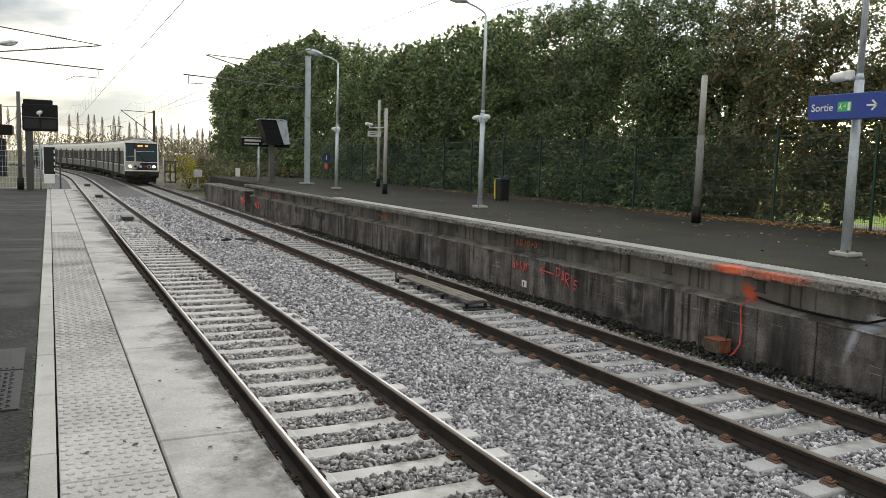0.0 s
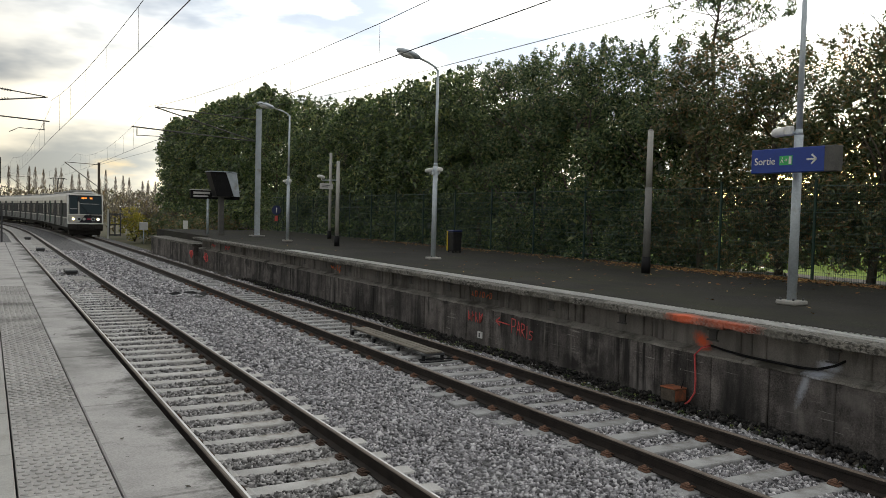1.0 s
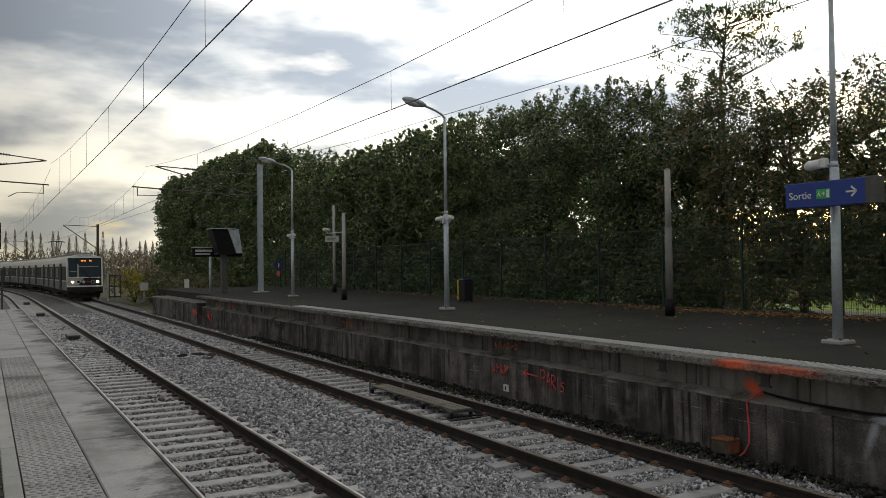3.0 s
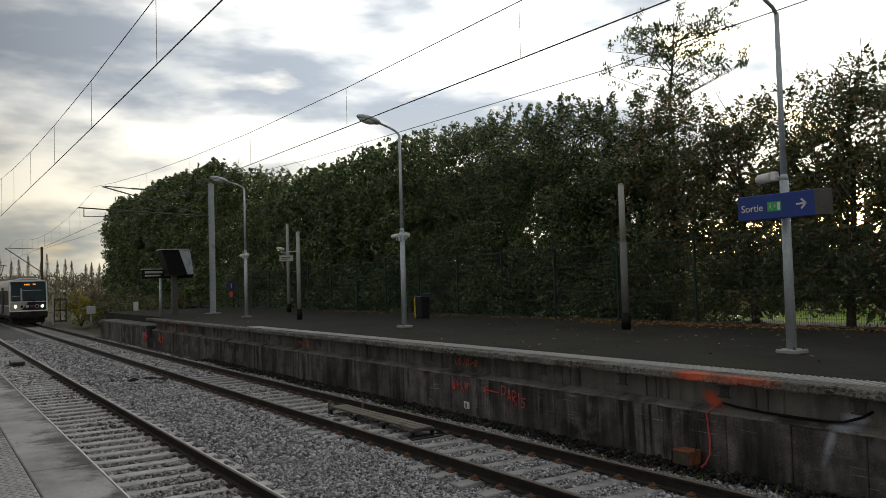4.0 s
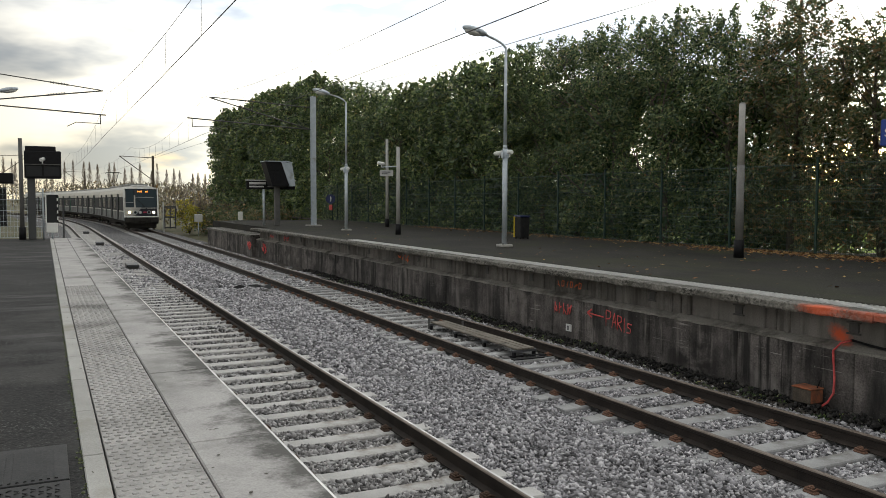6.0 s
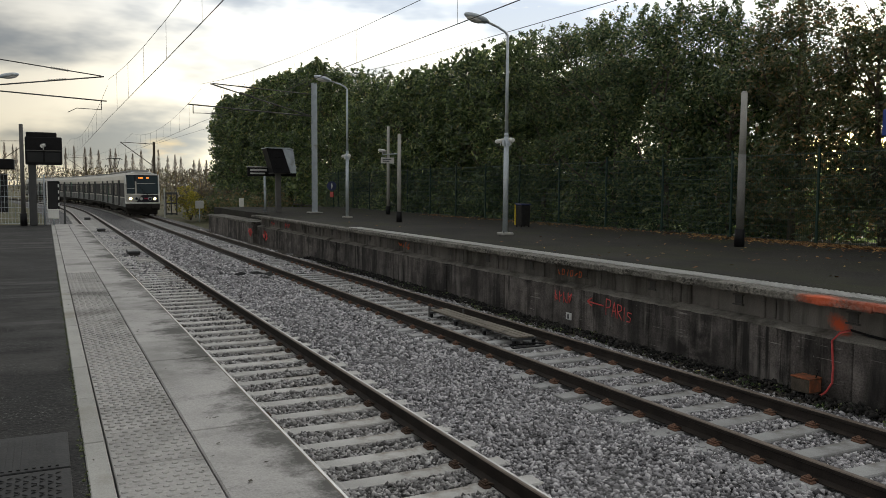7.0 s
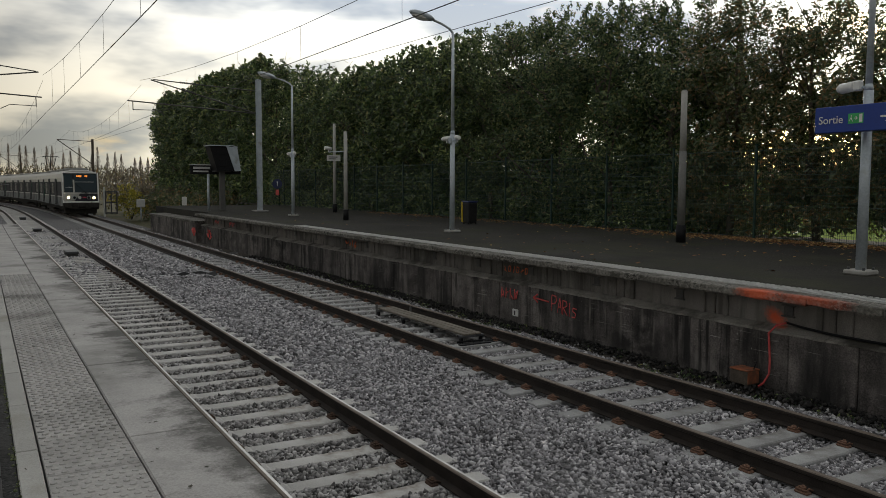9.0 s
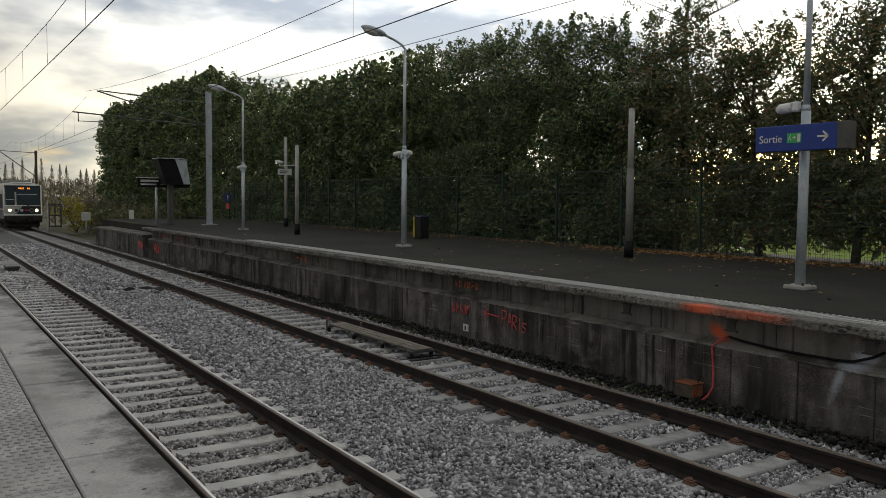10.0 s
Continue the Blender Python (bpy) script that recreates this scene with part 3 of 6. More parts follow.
def sleeper_mesh(material):
    """A concrete sleeper with raised seats under the rails."""
    bm = bmesh.new()
    secs = [(-1.2, -0.004, 0.118), (-1.18, 0.004, 0.122), (-1.0, 0.004, 0.122), (-0.96, 0.016, 0.122), (-0.53, 0.016, 0.122), (-0.50, 0.004, 0.118), (0.50, 0.004, 0.118), (0.53, 0.016, 0.122), (0.96, 0.016, 0.122), (1.0, 0.004, 0.122), (1.18, 0.004, 0.122), (1.2, -0.004, 0.118)]
    loops = []
    for x, dz, w in secs:
        t = -0.19 + dz
        loops.append([bm.verts.new(q) for q in ((x, -w - 0.02, -0.36), (x, -w, t - 0.014), (x, -w + 0.012, t), (x, w - 0.012, t), (x, w, t - 0.014), (x, w + 0.02, -0.36))])
    for a, b in zip(loops, loops[1:]):
        for j in range(5):
            bm.faces.new((a[j], a[j + 1], b[j + 1], b[j]))
    bm.faces.new(loops[0]), bm.faces.new(loops[-1][::-1])
    bmesh.ops.recalc_face_normals(bm, faces=bm.faces)
    me = bpy.data.meshes.new("sleeper")
    bm.to_mesh(me)
    bm.free()
    me.materials.append(material)
    return me


def clip_mesh(material):
    """Spring clips, bolt heads and pad on both sides of one rail foot."""
    bm = bmesh.new()
    for s in (-1, 1):
        box(bm, (s * 0.085, -0.07, -0.182), (s * 0.165, 0.07, -0.150), 0.012)
        rod(bm, (s * 0.12, 0, -0.165), (s * 0.12, 0, -0.105), 0.018, 0.016, 6)
        rod(bm, (s * 0.12, 0, -0.138), (s * 0.12, 0, -0.118), 0.03, 0.03, 6)
        pipe(bm, [(s * 0.062, -0.055, -0.148), (s * 0.10, -0.045, -0.132), (s * 0.15, -0.05, -0.140), (s * 0.15, 0.05, -0.140), (s * 0.10, 0.045, -0.132), (s * 0.062, 0.055, -0.148)], 0.011, 5)
    me = bpy.data.meshes.new("rail_clip")
    bm.to_mesh(me)
    bm.free()
    me.materials.append(material)
    return me


SLEEPER, SLEEPER_2, CLIP, CLIP_2 = sleeper_mesh(M_sleeper), sleeper_mesh(M_sleeper2), clip_mesh(M_rust), clip_mesh(M_rust2)
for axis, first, top, word in ((RAIL_1, SL1, M_railtop, "polished"), (RAIL_2, SL2, M_raildull, "rust-brown")):
    track = thing("railway_track", "railway track with %s steel rails on concrete sleepers" % word, "railway track", (0, 0, 0), "parallel tracks", "structure")
    rail(axis, -1, top, track), rail(axis, 1, top, track)
    k, far = -20, bmesh.new()
    while first + 0.6 * k < 150:
        y = first + 0.6 * k
        k += 1
        if y < 72:
            ob = new("sleeper", SLEEPER if axis == RAIL_1 else SLEEPER_2)
            ob.location = (axis + random.uniform(-0.012, 0.012), y + random.uniform(-0.012, 0.012), random.uniform(-0.006, 0.004))
            ob.rotation_euler = (0, 0, random.uniform(-0.008, 0.008))
            ob.parent = track
            if y < 30:
                for s in (-1, 1):
                    c = new("rail_clip", CLIP if axis == RAIL_1 else CLIP_2)
                    c.location = (s * 0.7535, 0, 0)
                    c.parent = ob
        else:
            box(far, (axis + bend(y) - 1.2, y - 0.12, -0.36), (axis + bend(y) + 1.2, y + 0.12, -0.18))
    tagged(part("far_sleepers", far, M_sleeper, track), kind="stuff")

# ---- near platform ----
NEAR_END = 33.0
near = thing("platform_near", "near platform of asphalt with a pale concrete edge", "platform", kind="structure")
bm = bmesh.new()
box(bm, (-9.0, -14, -0.62), (-0.075, NEAR_END, TOP - 0.004))
part("asphalt_surface", bm, M_asphalt, near)
bm = bmesh.new()
box(bm, (-0.075, -14, -0.62), (0.90, NEAR_END, TOP - 0.12))
part("platform_core", bm, M_lower, near)
y0 = 4.23 - 2.0 * 9
while y0 < NEAR_END:
    y1 = min(y0 + 2.0, NEAR_END)
    bm = bmesh.new()
    box(bm, (0.483, y0 + 0.005, TOP - 0.15), (0.945, y1 - 0.005, TOP + random.uniform(-0.002, 0.003)), 0.008)
    part("edge_slab", bm, M_slab, near)
    bm = bmesh.new()
    box(bm, (-0.07, y0 + 0.004, TOP - 0.15), (0.036, (y0 + y1) / 2 - 0.002, TOP + 0.004), 0.006)
    part("kerb_stone", bm, M_kerb, near)
    bm = bmesh.new()
    box(bm, (-0.07, (y0 + y1) / 2 + 0.002, TOP - 0.15), (0.036, y1 - 0.004, TOP + 0.003), 0.006)
    part("kerb_stone", bm, M_kerb, near)
    y0 = y1


def tactile_tile(y0, y1, domes):
    bm = bmesh.new()
    box(bm, (0.046, y0 + 0.003, TOP - 0.12), (0.472, y1 - 0.003, TOP + random.uniform(-0.001, 0.002)), 0.004)
    if domes:
        for j in range(int(round((y1 - y0) / 0.062))):
            for i in range(7):
                x = 0.075 + i * 0.060 + (0.014 if j % 2 else -0.006)
                y = y0 + 0.034 + j * 0.062
                if y > y1 - 0.02:
                    continue
                rod(bm, (x, y, TOP - 0.001), (x, y, TOP + 0.007), 0.0205, 0.013, 7)
    part("tactile_tile", bm, M_tactile, near)


y = 5.77 - 0.64 * 30
while y < NEAR_END - 0.1:
    d = 0.64 if y < 6.3 else 1.3
    y1 = min(y + d, NEAR_END)
    tactile_tile(y, y1, 2.2 < y < 15)
    y = y1
# moss in the joint along the asphalt
bm = bmesh.new()
for k in range(420):
    y = random.uniform(2.5, 16)
    s = random.uniform(0.003, 0.010)
    bmesh.ops.create_icosphere(bm, subdivisions=1, radius=s, matrix=Matrix.Translation((-0.078 + random.gauss(0, 0.008), y, TOP - 0.002)) @ Matrix.Diagonal((1.1, 2.2, 0.5, 1)))
tagged(part("moss", bm, M_moss, near), kind="stuff")

# dead leaves and grit lying on the near platform edge
n = 130
p = np.stack([rng.uniform(-0.05, 0.93, n), rng.uniform(2.8, 18, n), np.full(n, TOP + 0.009)], 1)
a = rng.uniform(0, 6.283, n)
z = rng.uniform(0.006, 0.024, n)
u = np.stack([np.cos(a), np.sin(a), rng.uniform(-0.1, 0.25, n)], 1) * z[:, None]
w = np.stack([-np.sin(a), np.cos(a), rng.uniform(-0.1, 0.25, n)], 1) * z[:, None] * 0.55
v = np.stack([p - u, p + w, p + u, p - w], 1).reshape(-1, 3)
tagged(arrays("leaf_scraps", v, np.arange(n)[:, None] * 4 + np.array([[0, 1, 2, 3]]), M_soil), "dark leaf scraps on the pale platform edge", "leaves", kind="stuff")

# cover plates of ribbed and chequered metal let into the asphalt
plate = thing("inspection_cover", "dark chequered metal cover plates set in asphalt", "cover plate")
for y0, y1, ribs in ((5.0, 5.86, False), (5.88, 6.5, True)):
    bm = bmesh.new()
    box(bm, (-0.95, y0, TOP - 0.03), (-0.14, y1, TOP + 0.006), 0.004)
    for i in range(22):
        x = -0.92 + i * 0.034
        if ribs:
            box(bm, (x, y0 + 0.03, TOP + 0.004), (x + 0.014, y1 - 0.03, TOP + 0.011))
        else:
            for j in range(17):
                yy = y0 + 0.04 + j * 0.047
                rod(bm, (x, yy, TOP + 0.007), (x + 0.02, yy + (0.02 if (i + j) % 2 else -0.02), TOP + 0.007), 0.004, 0.004, 4)
    part("plate", bm, M_cover, plate)

# ---- far platform ----
EDGE, END = 8.78, 41.0
FACE, PANEL = 9.08, 9.26             # front of the footing wall, front of the panels above it
far_p = thing("platform_far", "opposite platform with sooty concrete wall and weathered edge", "platform", kind="structure")
bm = bmesh.new()
box(bm, (9.74, -14, -0.62), (17.9, 56, TOP - 0.006))
part("asphalt_surface", bm, M_asphalt2, far_p)
bm = bmesh.new()
box(bm, (9.42, -14, -0.62), (9.74, END, TOP - 0.13))
part("platform_core", bm, M_lower, far_p)
y = -14.0
while y < END:
    y1 = min(y + 1.0, END)
    bm = bmesh.new()
    box(bm, (EDGE, y + 0.002, TOP - 0.12), (9.16, y1 - 0.002, TOP), 0.016)
    bmesh.ops.subdivide_edges(bm, edges=[e for e in bm.edges if abs(e.verts[0].co.y - e.verts[1].co.y) > 0.5], cuts=7)
    for v in bm.verts:
        v.co.x += random.uniform(-0.008, 0.008)
        v.co.z += random.uniform(-0.004, 0.004)
        if v.co.x < EDGE + 0.04 and v.co.z < TOP - 0.06:
            v.co.z += abs(random.gauss(0, 0.016))
    part("coping_stone", bm, M_coping, far_p)
    y = y1
y = -13.55
while y < END:
    y1 = min(y + 1.95, END)
    bm = bmesh.new()
    box(bm, (PANEL + random.uniform(-0.008, 0.008), y + 0.008, 0.61), (9.42, y1 - 0.008, TOP - 0.12), 0.012)
    for q in (0.22, 1.74):
        box(bm, (PANEL - 0.03, y + q - 0.045, 0.64), (PANEL + 0.02, y + q + 0.045, TOP - 0.13), 0.01)
    panel = part("upper_panel", bm, M_upper, far_p)
    # dark block stands in for the shaded drain hole; ledges above and below
    bm = bmesh.new()
    box(bm, (PANEL - 0.016, y + 0.62, 0.80), (PANEL + 0.02, y + 0.76, 0.92), 0.004)
    box(bm, (PANEL - 0.03, y + 0.59, 0.925), (PANEL + 0.02, y + 0.79, 0.945))
    box(bm, (PANEL - 0.03, y + 0.59, 0.775), (PANEL + 0.02, y + 0.79, 0.795))
    part("drain_box", bm, M_sleeve_shade, panel)
    bm = bmesh.new()
    n = 13
    prism(bm, [(FACE - 0.022, 0.572), (FACE - 0.022, 0.600), (PANEL - 0.01, 0.652), (PANEL + 0.06, 0.652), (PANEL + 0.06, 0.572)], y + 0.004, y1 - 0.004)
    bmesh.ops.subdivide_edges(bm, edges=[e for e in bm.edges if abs(e.verts[0].co.y - e.verts[1].co.y) > 0.5], cuts=n)
    for v in bm.verts:
        if v.co.x < PANEL - 0.05:
            v.co.x += random.uniform(-0.010, 0.014)
            v.co.z += random.uniform(-0.014, 0.006)
    part("ledge", bm, M_ledge, far_p)
    y = y1

# footing wall in blocks about a metre long
y = -13.12
while y < END:
    y1 = min(y + 0.98, END)
    bm = bmesh.new()
    box(bm, (FACE + random.uniform(-0.012, 0.012), y + 0.004, -0.6), (9.42, y1 - 0.004, 0.572), 0.012)
    part("wall_block", bm, M_lower, far_p)
    y = y1

# ladder-like tactile strip and the asphalt under it
bm = bmesh.new()
y = -2.0
while y < 28:
    box(bm, (9.20, y, TOP - 0.02), (9.55, y + 0.030, TOP + 0.006))
    y += 0.085
box(bm, (9.175, -2, TOP - 0.03), (9.192, 28, TOP + 0.002))
tagged(part("tactile_strip", bm, M_pale, far_p, "ladder-like pale tactile strip"), kind="stuff")
bm = bmesh.new()
box(bm, (9.172, -14, TOP - 0.11), (9.74, END, TOP - 0.008))
part("edge_band", bm, M_asphalt2, far_p)

# lower, older end of the far platform
bm = bmesh.new()
prism(bm, [(8.84, -0.6), (8.84, 0.70), (10.6, 0.74), (10.6, -0.6)], END + 0.01, 52.8)
part("ramp_end", bm, M_lower, far_p)
bm = bmesh.new()
prism(bm, [(8.78, 0.69), (8.78, 0.79), (10.6, 0.83), (10.6, 0.69)], END + 0.02, 52.9)
part("ramp_slab", bm, M_coping, far_p)

# dark earth with weeds between the far rail and the wall
bm = bmesh.new()
rows = []
for k in range(60):
    y = -6 + k
    rows.append([bm.verts.new((x, y, z + random.uniform(-0.02, 0.02))) for x, z in ((8.25, -0.27), (8.5, -0.235), (8.8, -0.25), (9.2, -0.27))])
for a, b in zip(rows, rows[1:]):
    for j in range(3):
        bm.faces.new((a[j], a[j + 1], b[j + 1], b[j]))
tagged(part("trackside_soil", bm, M_soil), "dark damp soil strip along the platform wall", "soil", kind="structure")

# ---- hedge of tall trees behind the far platform ----
def leaves(n, centres, radii, size, squash=1.0, droop=0.3, facing=None):
    """Two-triangle leaves round clumps: returns corners and faces."""
    idx = rng.integers(0, len(centres), n)
    d = rng.normal(0, 1, (n, 3))
    d /= np.linalg.norm(d, axis=1)[:, None]
    r = radii[idx][:, None] * rng.uniform(0.25, 1.0, (n, 1)) ** 0.5
    p = centres[idx] + d * r * np.array([1, 1, squash])
    a = rng.uniform(0, 6.283, n)
    e = rng.normal(droop, 0.55, n)
    u = np.stack([np.cos(a) * np.cos(e), np.sin(a) * np.cos(e), np.sin(e)], 1)
    if facing is None:
        w = np.cross(u, rng.normal(0, 1, (n, 3)))
    else:
        # leaves turned towards the light, hanging along their ribs
        side = rng.normal(0, 0.95, (n, 3)) + np.array(facing)
        u = u - side * (np.sum(u * side, 1) / np.sum(side * side, 1))[:, None] * 0.85
        u /= np.linalg.norm(u, axis=1)[:, None]
        w = np.cross(u, side)
    w /= np.linalg.norm(w, axis=1)[:, None]
    s = size * rng.uniform(0.6, 1.3, (n, 1))
    nrm = np.cross(u, w)
    v = np.stack([p - u * s, p + w * s * 0.36 + nrm * s * 0.12, p + u * s, p - w * s * 0.36 + nrm * s * 0.12], 1)
    q = np.arange(n)[:, None] * 4
    f = np.concatenate([q + np.array([[0, 1, 2]]), q + np.array([[0, 2, 3]])], 1).reshape(-1, 3)
    return v.reshape(-1, 3), f


def trunk_mesh(h, r, limbs, lean=0.3, spread=1.2):
    bm = bmesh.new()
    pts = [Vector((0, 0, 0))]
    k = 6
    for i in range(k):
        pts.append(pts[-1] + Vector((random.uniform(-lean, lean) * 0.4, random.uniform(-lean, lean) * 0.4, h / k)))
    for i in range(k):
        rod(bm, pts[i], pts[i + 1], r * (1 - i / k * 0.85), r * (1 - (i + 1) / k * 0.85), 7)
    for j in range(limbs):
        i = random.randint(1, k - 1)
        p = pts[i].lerp(pts[i + 1], random.random())
        a, l = random.uniform(0, 6.283), random.uniform(0.5, 1.0) * spread
        q = p + Vector((math.cos(a) * l, math.sin(a) * l, l * random.uniform(0.5, 1.3)))
        rr = r * (1 - i / k) * 0.45 + 0.008
        rod(bm, p, q, rr, rr * 0.6, 5)
        for m in range(2):
            q2 = q + Vector((random.uniform(-1, 1), random.uniform(-1, 1), random.uniform(0.3, 1.1))) * l * 0.7
            rod(bm, q, q2, rr * 0.6, rr * 0.2, 4)
    return bm


def hedge_top(y):
    """Height of the hedge's crest above its foot, along it."""
    return float(np.interp(y, [4, 9, 12, 14, 15.7, 17.2, 19.5, 22, 25, 29.6, 36, 43, 48, 55, 64, 73, 86, 98],
                           [7.4, 6.9, 6.1, 6.0, 5.9, 6.1, 7.1, 8.0, 7.6, 8.2, 7.9, 8.1, 8.3, 9.6, 10.8, 11.8, 11.9, 11.6]))


HEDGE_X = 19.3


def hedge_tree(y, width, n, size, leaf, fill=1.0, low=0.0, depth=0.86, label="tall evergreen laurel hedge tree behind a green wire fence"):
    h = hedge_top(y) * random.uniform(0.93, 1.04)
    tree = thing("hedge_tree", label, "tree", (HEDGE_X + random.uniform(-0.2, 0.2), y, TOP - 0.15), "hedge trees")
    part("trunk", trunk_mesh(h * 0.96, 0.12, 18, 0.3, 1.2), M_bark, tree)
    m = 95 if fill > 0.5 else 150
    zc = low * h + rng.uniform(0.0, 1.0, m) ** 0.92 * (h * (1 - low) - 0.35)
    wide = np.where(zc < h * 0.75, 1.0, 1.0 - 0.55 * (zc / h - 0.75) / 0.25)
    c = np.stack([rng.uniform(-1.1, 0.9, m) * wide, rng.uniform(-width * 0.6, width * 0.6, m) * wide, zc], 1)
    rad = (rng.uniform(0.4, 0.85, m) if fill > 0.5 else rng.uniform(0.25, 0.62, m)) * (0.6 + 0.5 * wide)
    v, f = leaves(n, c, rad, size, 0.9, -0.3, (-0.65, -0.15, 0.5))
    # spiky shoots at the crest
    k = 26
    sx, sy = rng.uniform(-0.9, 0.7, k), rng.uniform(-width * 0.55, width * 0.55, k)
    cs = np.concatenate([np.stack([sx * (1 - 0.5 * t), sy, h - 0.5 + t * rng.uniform(0.4, 1.1, k)], 1) for t in (0.0, 0.35, 0.7, 1.0)])
    rs = np.concatenate([np.full(k, r) for r in (0.34, 0.25, 0.18, 0.11)])
    v2, f2 = leaves(int(n * 0.10), cs, rs, size, 1.3)
    vs, fs = [v, v2], [f, f2 + len(v)]
    if fill:
        # oversized leaves deep inside and towards the back, added to block the sky
        m = 60
        zi = (low * 1.6 + rng.uniform(0.0, 1.0, m) ** (1.0 if fill > 0.5 else 1.5) * (depth - low * 1.6)) * h
        ci = np.stack([rng.uniform(0.2, 1.2, m), rng.uniform(-width * 0.6, width * 0.6, m), zi], 1)
        v3, f3 = leaves(int(2600 * fill), ci, np.full(m, 0.7), 0.24)
        vs.append(v3), fs.append(f3 + len(v) + len(v2))
    arrays("crown", np.concatenate(vs), np.concatenate(fs), leaf, tree)
    return tree


y = 4.5
while y < 104:
    w = 2.7 if y < 45 else 4.2
    n, size = (24000, 0.072) if y < 33 else ((12000, 0.12) if y < 60 else (8000, 0.2))
    if 9.0 < y < 19.5:
        hedge_tree(y, w, 17000, 0.074, M_leaf_b, 0.4 if 13.0 < y < 18.6 else 0.5, 0.085 if 12.5 < y < 16.0 else 0.0, random.uniform(0.55, 0.78), "tall hedge tree with thinning russet and green leaves")
    elif y < 29:
        hedge_tree(y, w, 23000, 0.072, M_leaf_o, 1.0, 0.0, 0.80)
    else:
        hedge_tree(y, w, n, size, M_leaf)
    y += w * random.uniform(0.92, 1.05)

# a bare-topped tree standing out above the hedge
tall = thing("tall_tree", "slender tree with sparse drooping leaves above the hedge", "tree", (20.4, 18.7, TOP - 0.15))
random.seed(21)
bm = bmesh.new()
path = [Vector((0, 0, 0)), Vector((0.1, 0.1, 4)), Vector((0.0, 0.25, 7.2)), Vector((0.1, 0.1, 8.6)), Vector((0.15, 0.0, 10.4))]
for i in range(4):
    rod(bm, path[i], path[i + 1], 0.10 - 0.023 * i, 0.077 - 0.023 * i, 7)
tips = []
for k in range(34):
    z = random.uniform(7.0, 9.4)
    a = random.uniform(0, 6.283)
    l = random.uniform(0.9, 2.6)
    p = Vector((0.1, 0.12, z))
    q = p + Vector((math.cos(a) * l * 0.75, math.sin(a) * l * 1.1, l * random.uniform(0.25, 0.55)))
    rod(bm, p, q, 0.022, 0.008, 5)
    for m in range(4):
        b = p.lerp(q, random.uniform(0.45, 1.0))
        e = b + Vector((random.uniform(-0.5, 0.5), random.uniform(-0.6, 0.6), random.uniform(-0.05, 0.5)))
        rod(bm, b, e, 0.010, 0.004, 4)
        tips.append(b.lerp(e, 0.6)), tips.append(e)
part("trunk", bm, M_bark, tall)
tp = np.array([list(t) for t in tips])
v, f = leaves(4600, tp, np.full(len(tp), 0.17), 0.066, 0.8, -0.8)
arrays("crown", v, f, M_leaf_o, tall)

# lawn behind the hedge, and fallen leaves along the fence
bm = bmesh.new()
# the rise into a bank is unseen, added to block the low sky
prism(bm, [(17.9, -0.62), (17.9, TOP - 0.12), (23.5, TOP - 0.1), (27, TOP + 0.5), (36, 3.3), (48, 3.9), (90, 4.0), (90, -0.62)], -14, 84)
tagged(part("lawn", bm, surf("mown_grass", (0.10, 0.17, 0.02), (0.19, 0.27, 0.035), 1.5, 0.95, 0.6, 0, 40.0, world_space=True, spec=0.03)), "bright green grass behind the hedge, raised to block low sky", "lawn", kind="structure")
bm = bmesh.new()
box(bm, (17.9, -14, -0.5), (20.6, 84, TOP - 0.07))
tagged(part("hedge_soil", bm, M_soil), "dark leaf-strewn earth under the hedge", "soil", kind="structure")
n = 6000
p = np.stack([17.75 - np.abs(rng.normal(0, 0.55, n)) + rng.uniform(0, 0.5, n), rng.uniform(6, 40, n), np.full(n, TOP + 0.004)], 1)
p[:, 1] = np.where(rng.uniform(0, 1, n) < 0.55, rng.normal(15.0, 2.6, n), p[:, 1])
stray = rng.uniform(0, 1, n) < 0.035
p[stray, 0] = rng.uniform(9.8, 17.5, stray.sum())
a = rng.uniform(0, 6.283, n)
s = rng.uniform(0.025, 0.06, n)
u = np.stack([np.cos(a), np.sin(a), rng.uniform(-0.2, 0.4, n)], 1) * s[:, None]
w = np.stack([-np.sin(a), np.cos(a), rng.uniform(-0.2, 0.4, n)], 1) * s[:, None] * 0.6
v = np.stack([p - u, p + w, p + u, p - w], 1).reshape(-1, 3)
f = (np.arange(n)[:, None] * 4 + np.array([[0, 1, 2, 3]]))
tagged(arrays("fallen_leaves", v, f, M_litter), "brown fallen leaves along the fence foot", "leaves", kind="stuff")

# low weeds by the wall and clumps of pale stones
random.seed(4)
wc = np.stack([rng.uniform(8.35, 9.05, 160), rng.uniform(5, 30, 160), np.full(160, -0.22)], 1)
v, f = leaves(3200, wc, rng.uniform(0.04, 0.16, 160), 0.028, 0.5, 0.6)
tagged(arrays("trackside_weeds", v, f, M_leaf), "low dark weeds at the foot of the platform wall", "weeds", kind="stuff")
M_cinder = island("black_cinder", [(0, (0.010, 0.010, 0.010)), (0.7, (0.028, 0.026, 0.025)), (1, (0.07, 0.065, 0.06))], 0.9)
stones("cinders", 5200, 8.48, 9.06, 4.5, 32, 0.034, 0.035, "black cinders heaped along the foot of the wall", lambda x, y: rng.uniform(8.35, 9.0, len(x)) < x, M_cinder)
stones("soil_stones", 1500, 8.2, 8.8, 4.5, 34, 0.034, -0.005, "scattered stones on the dark soil strip", None, M_ballast_d)

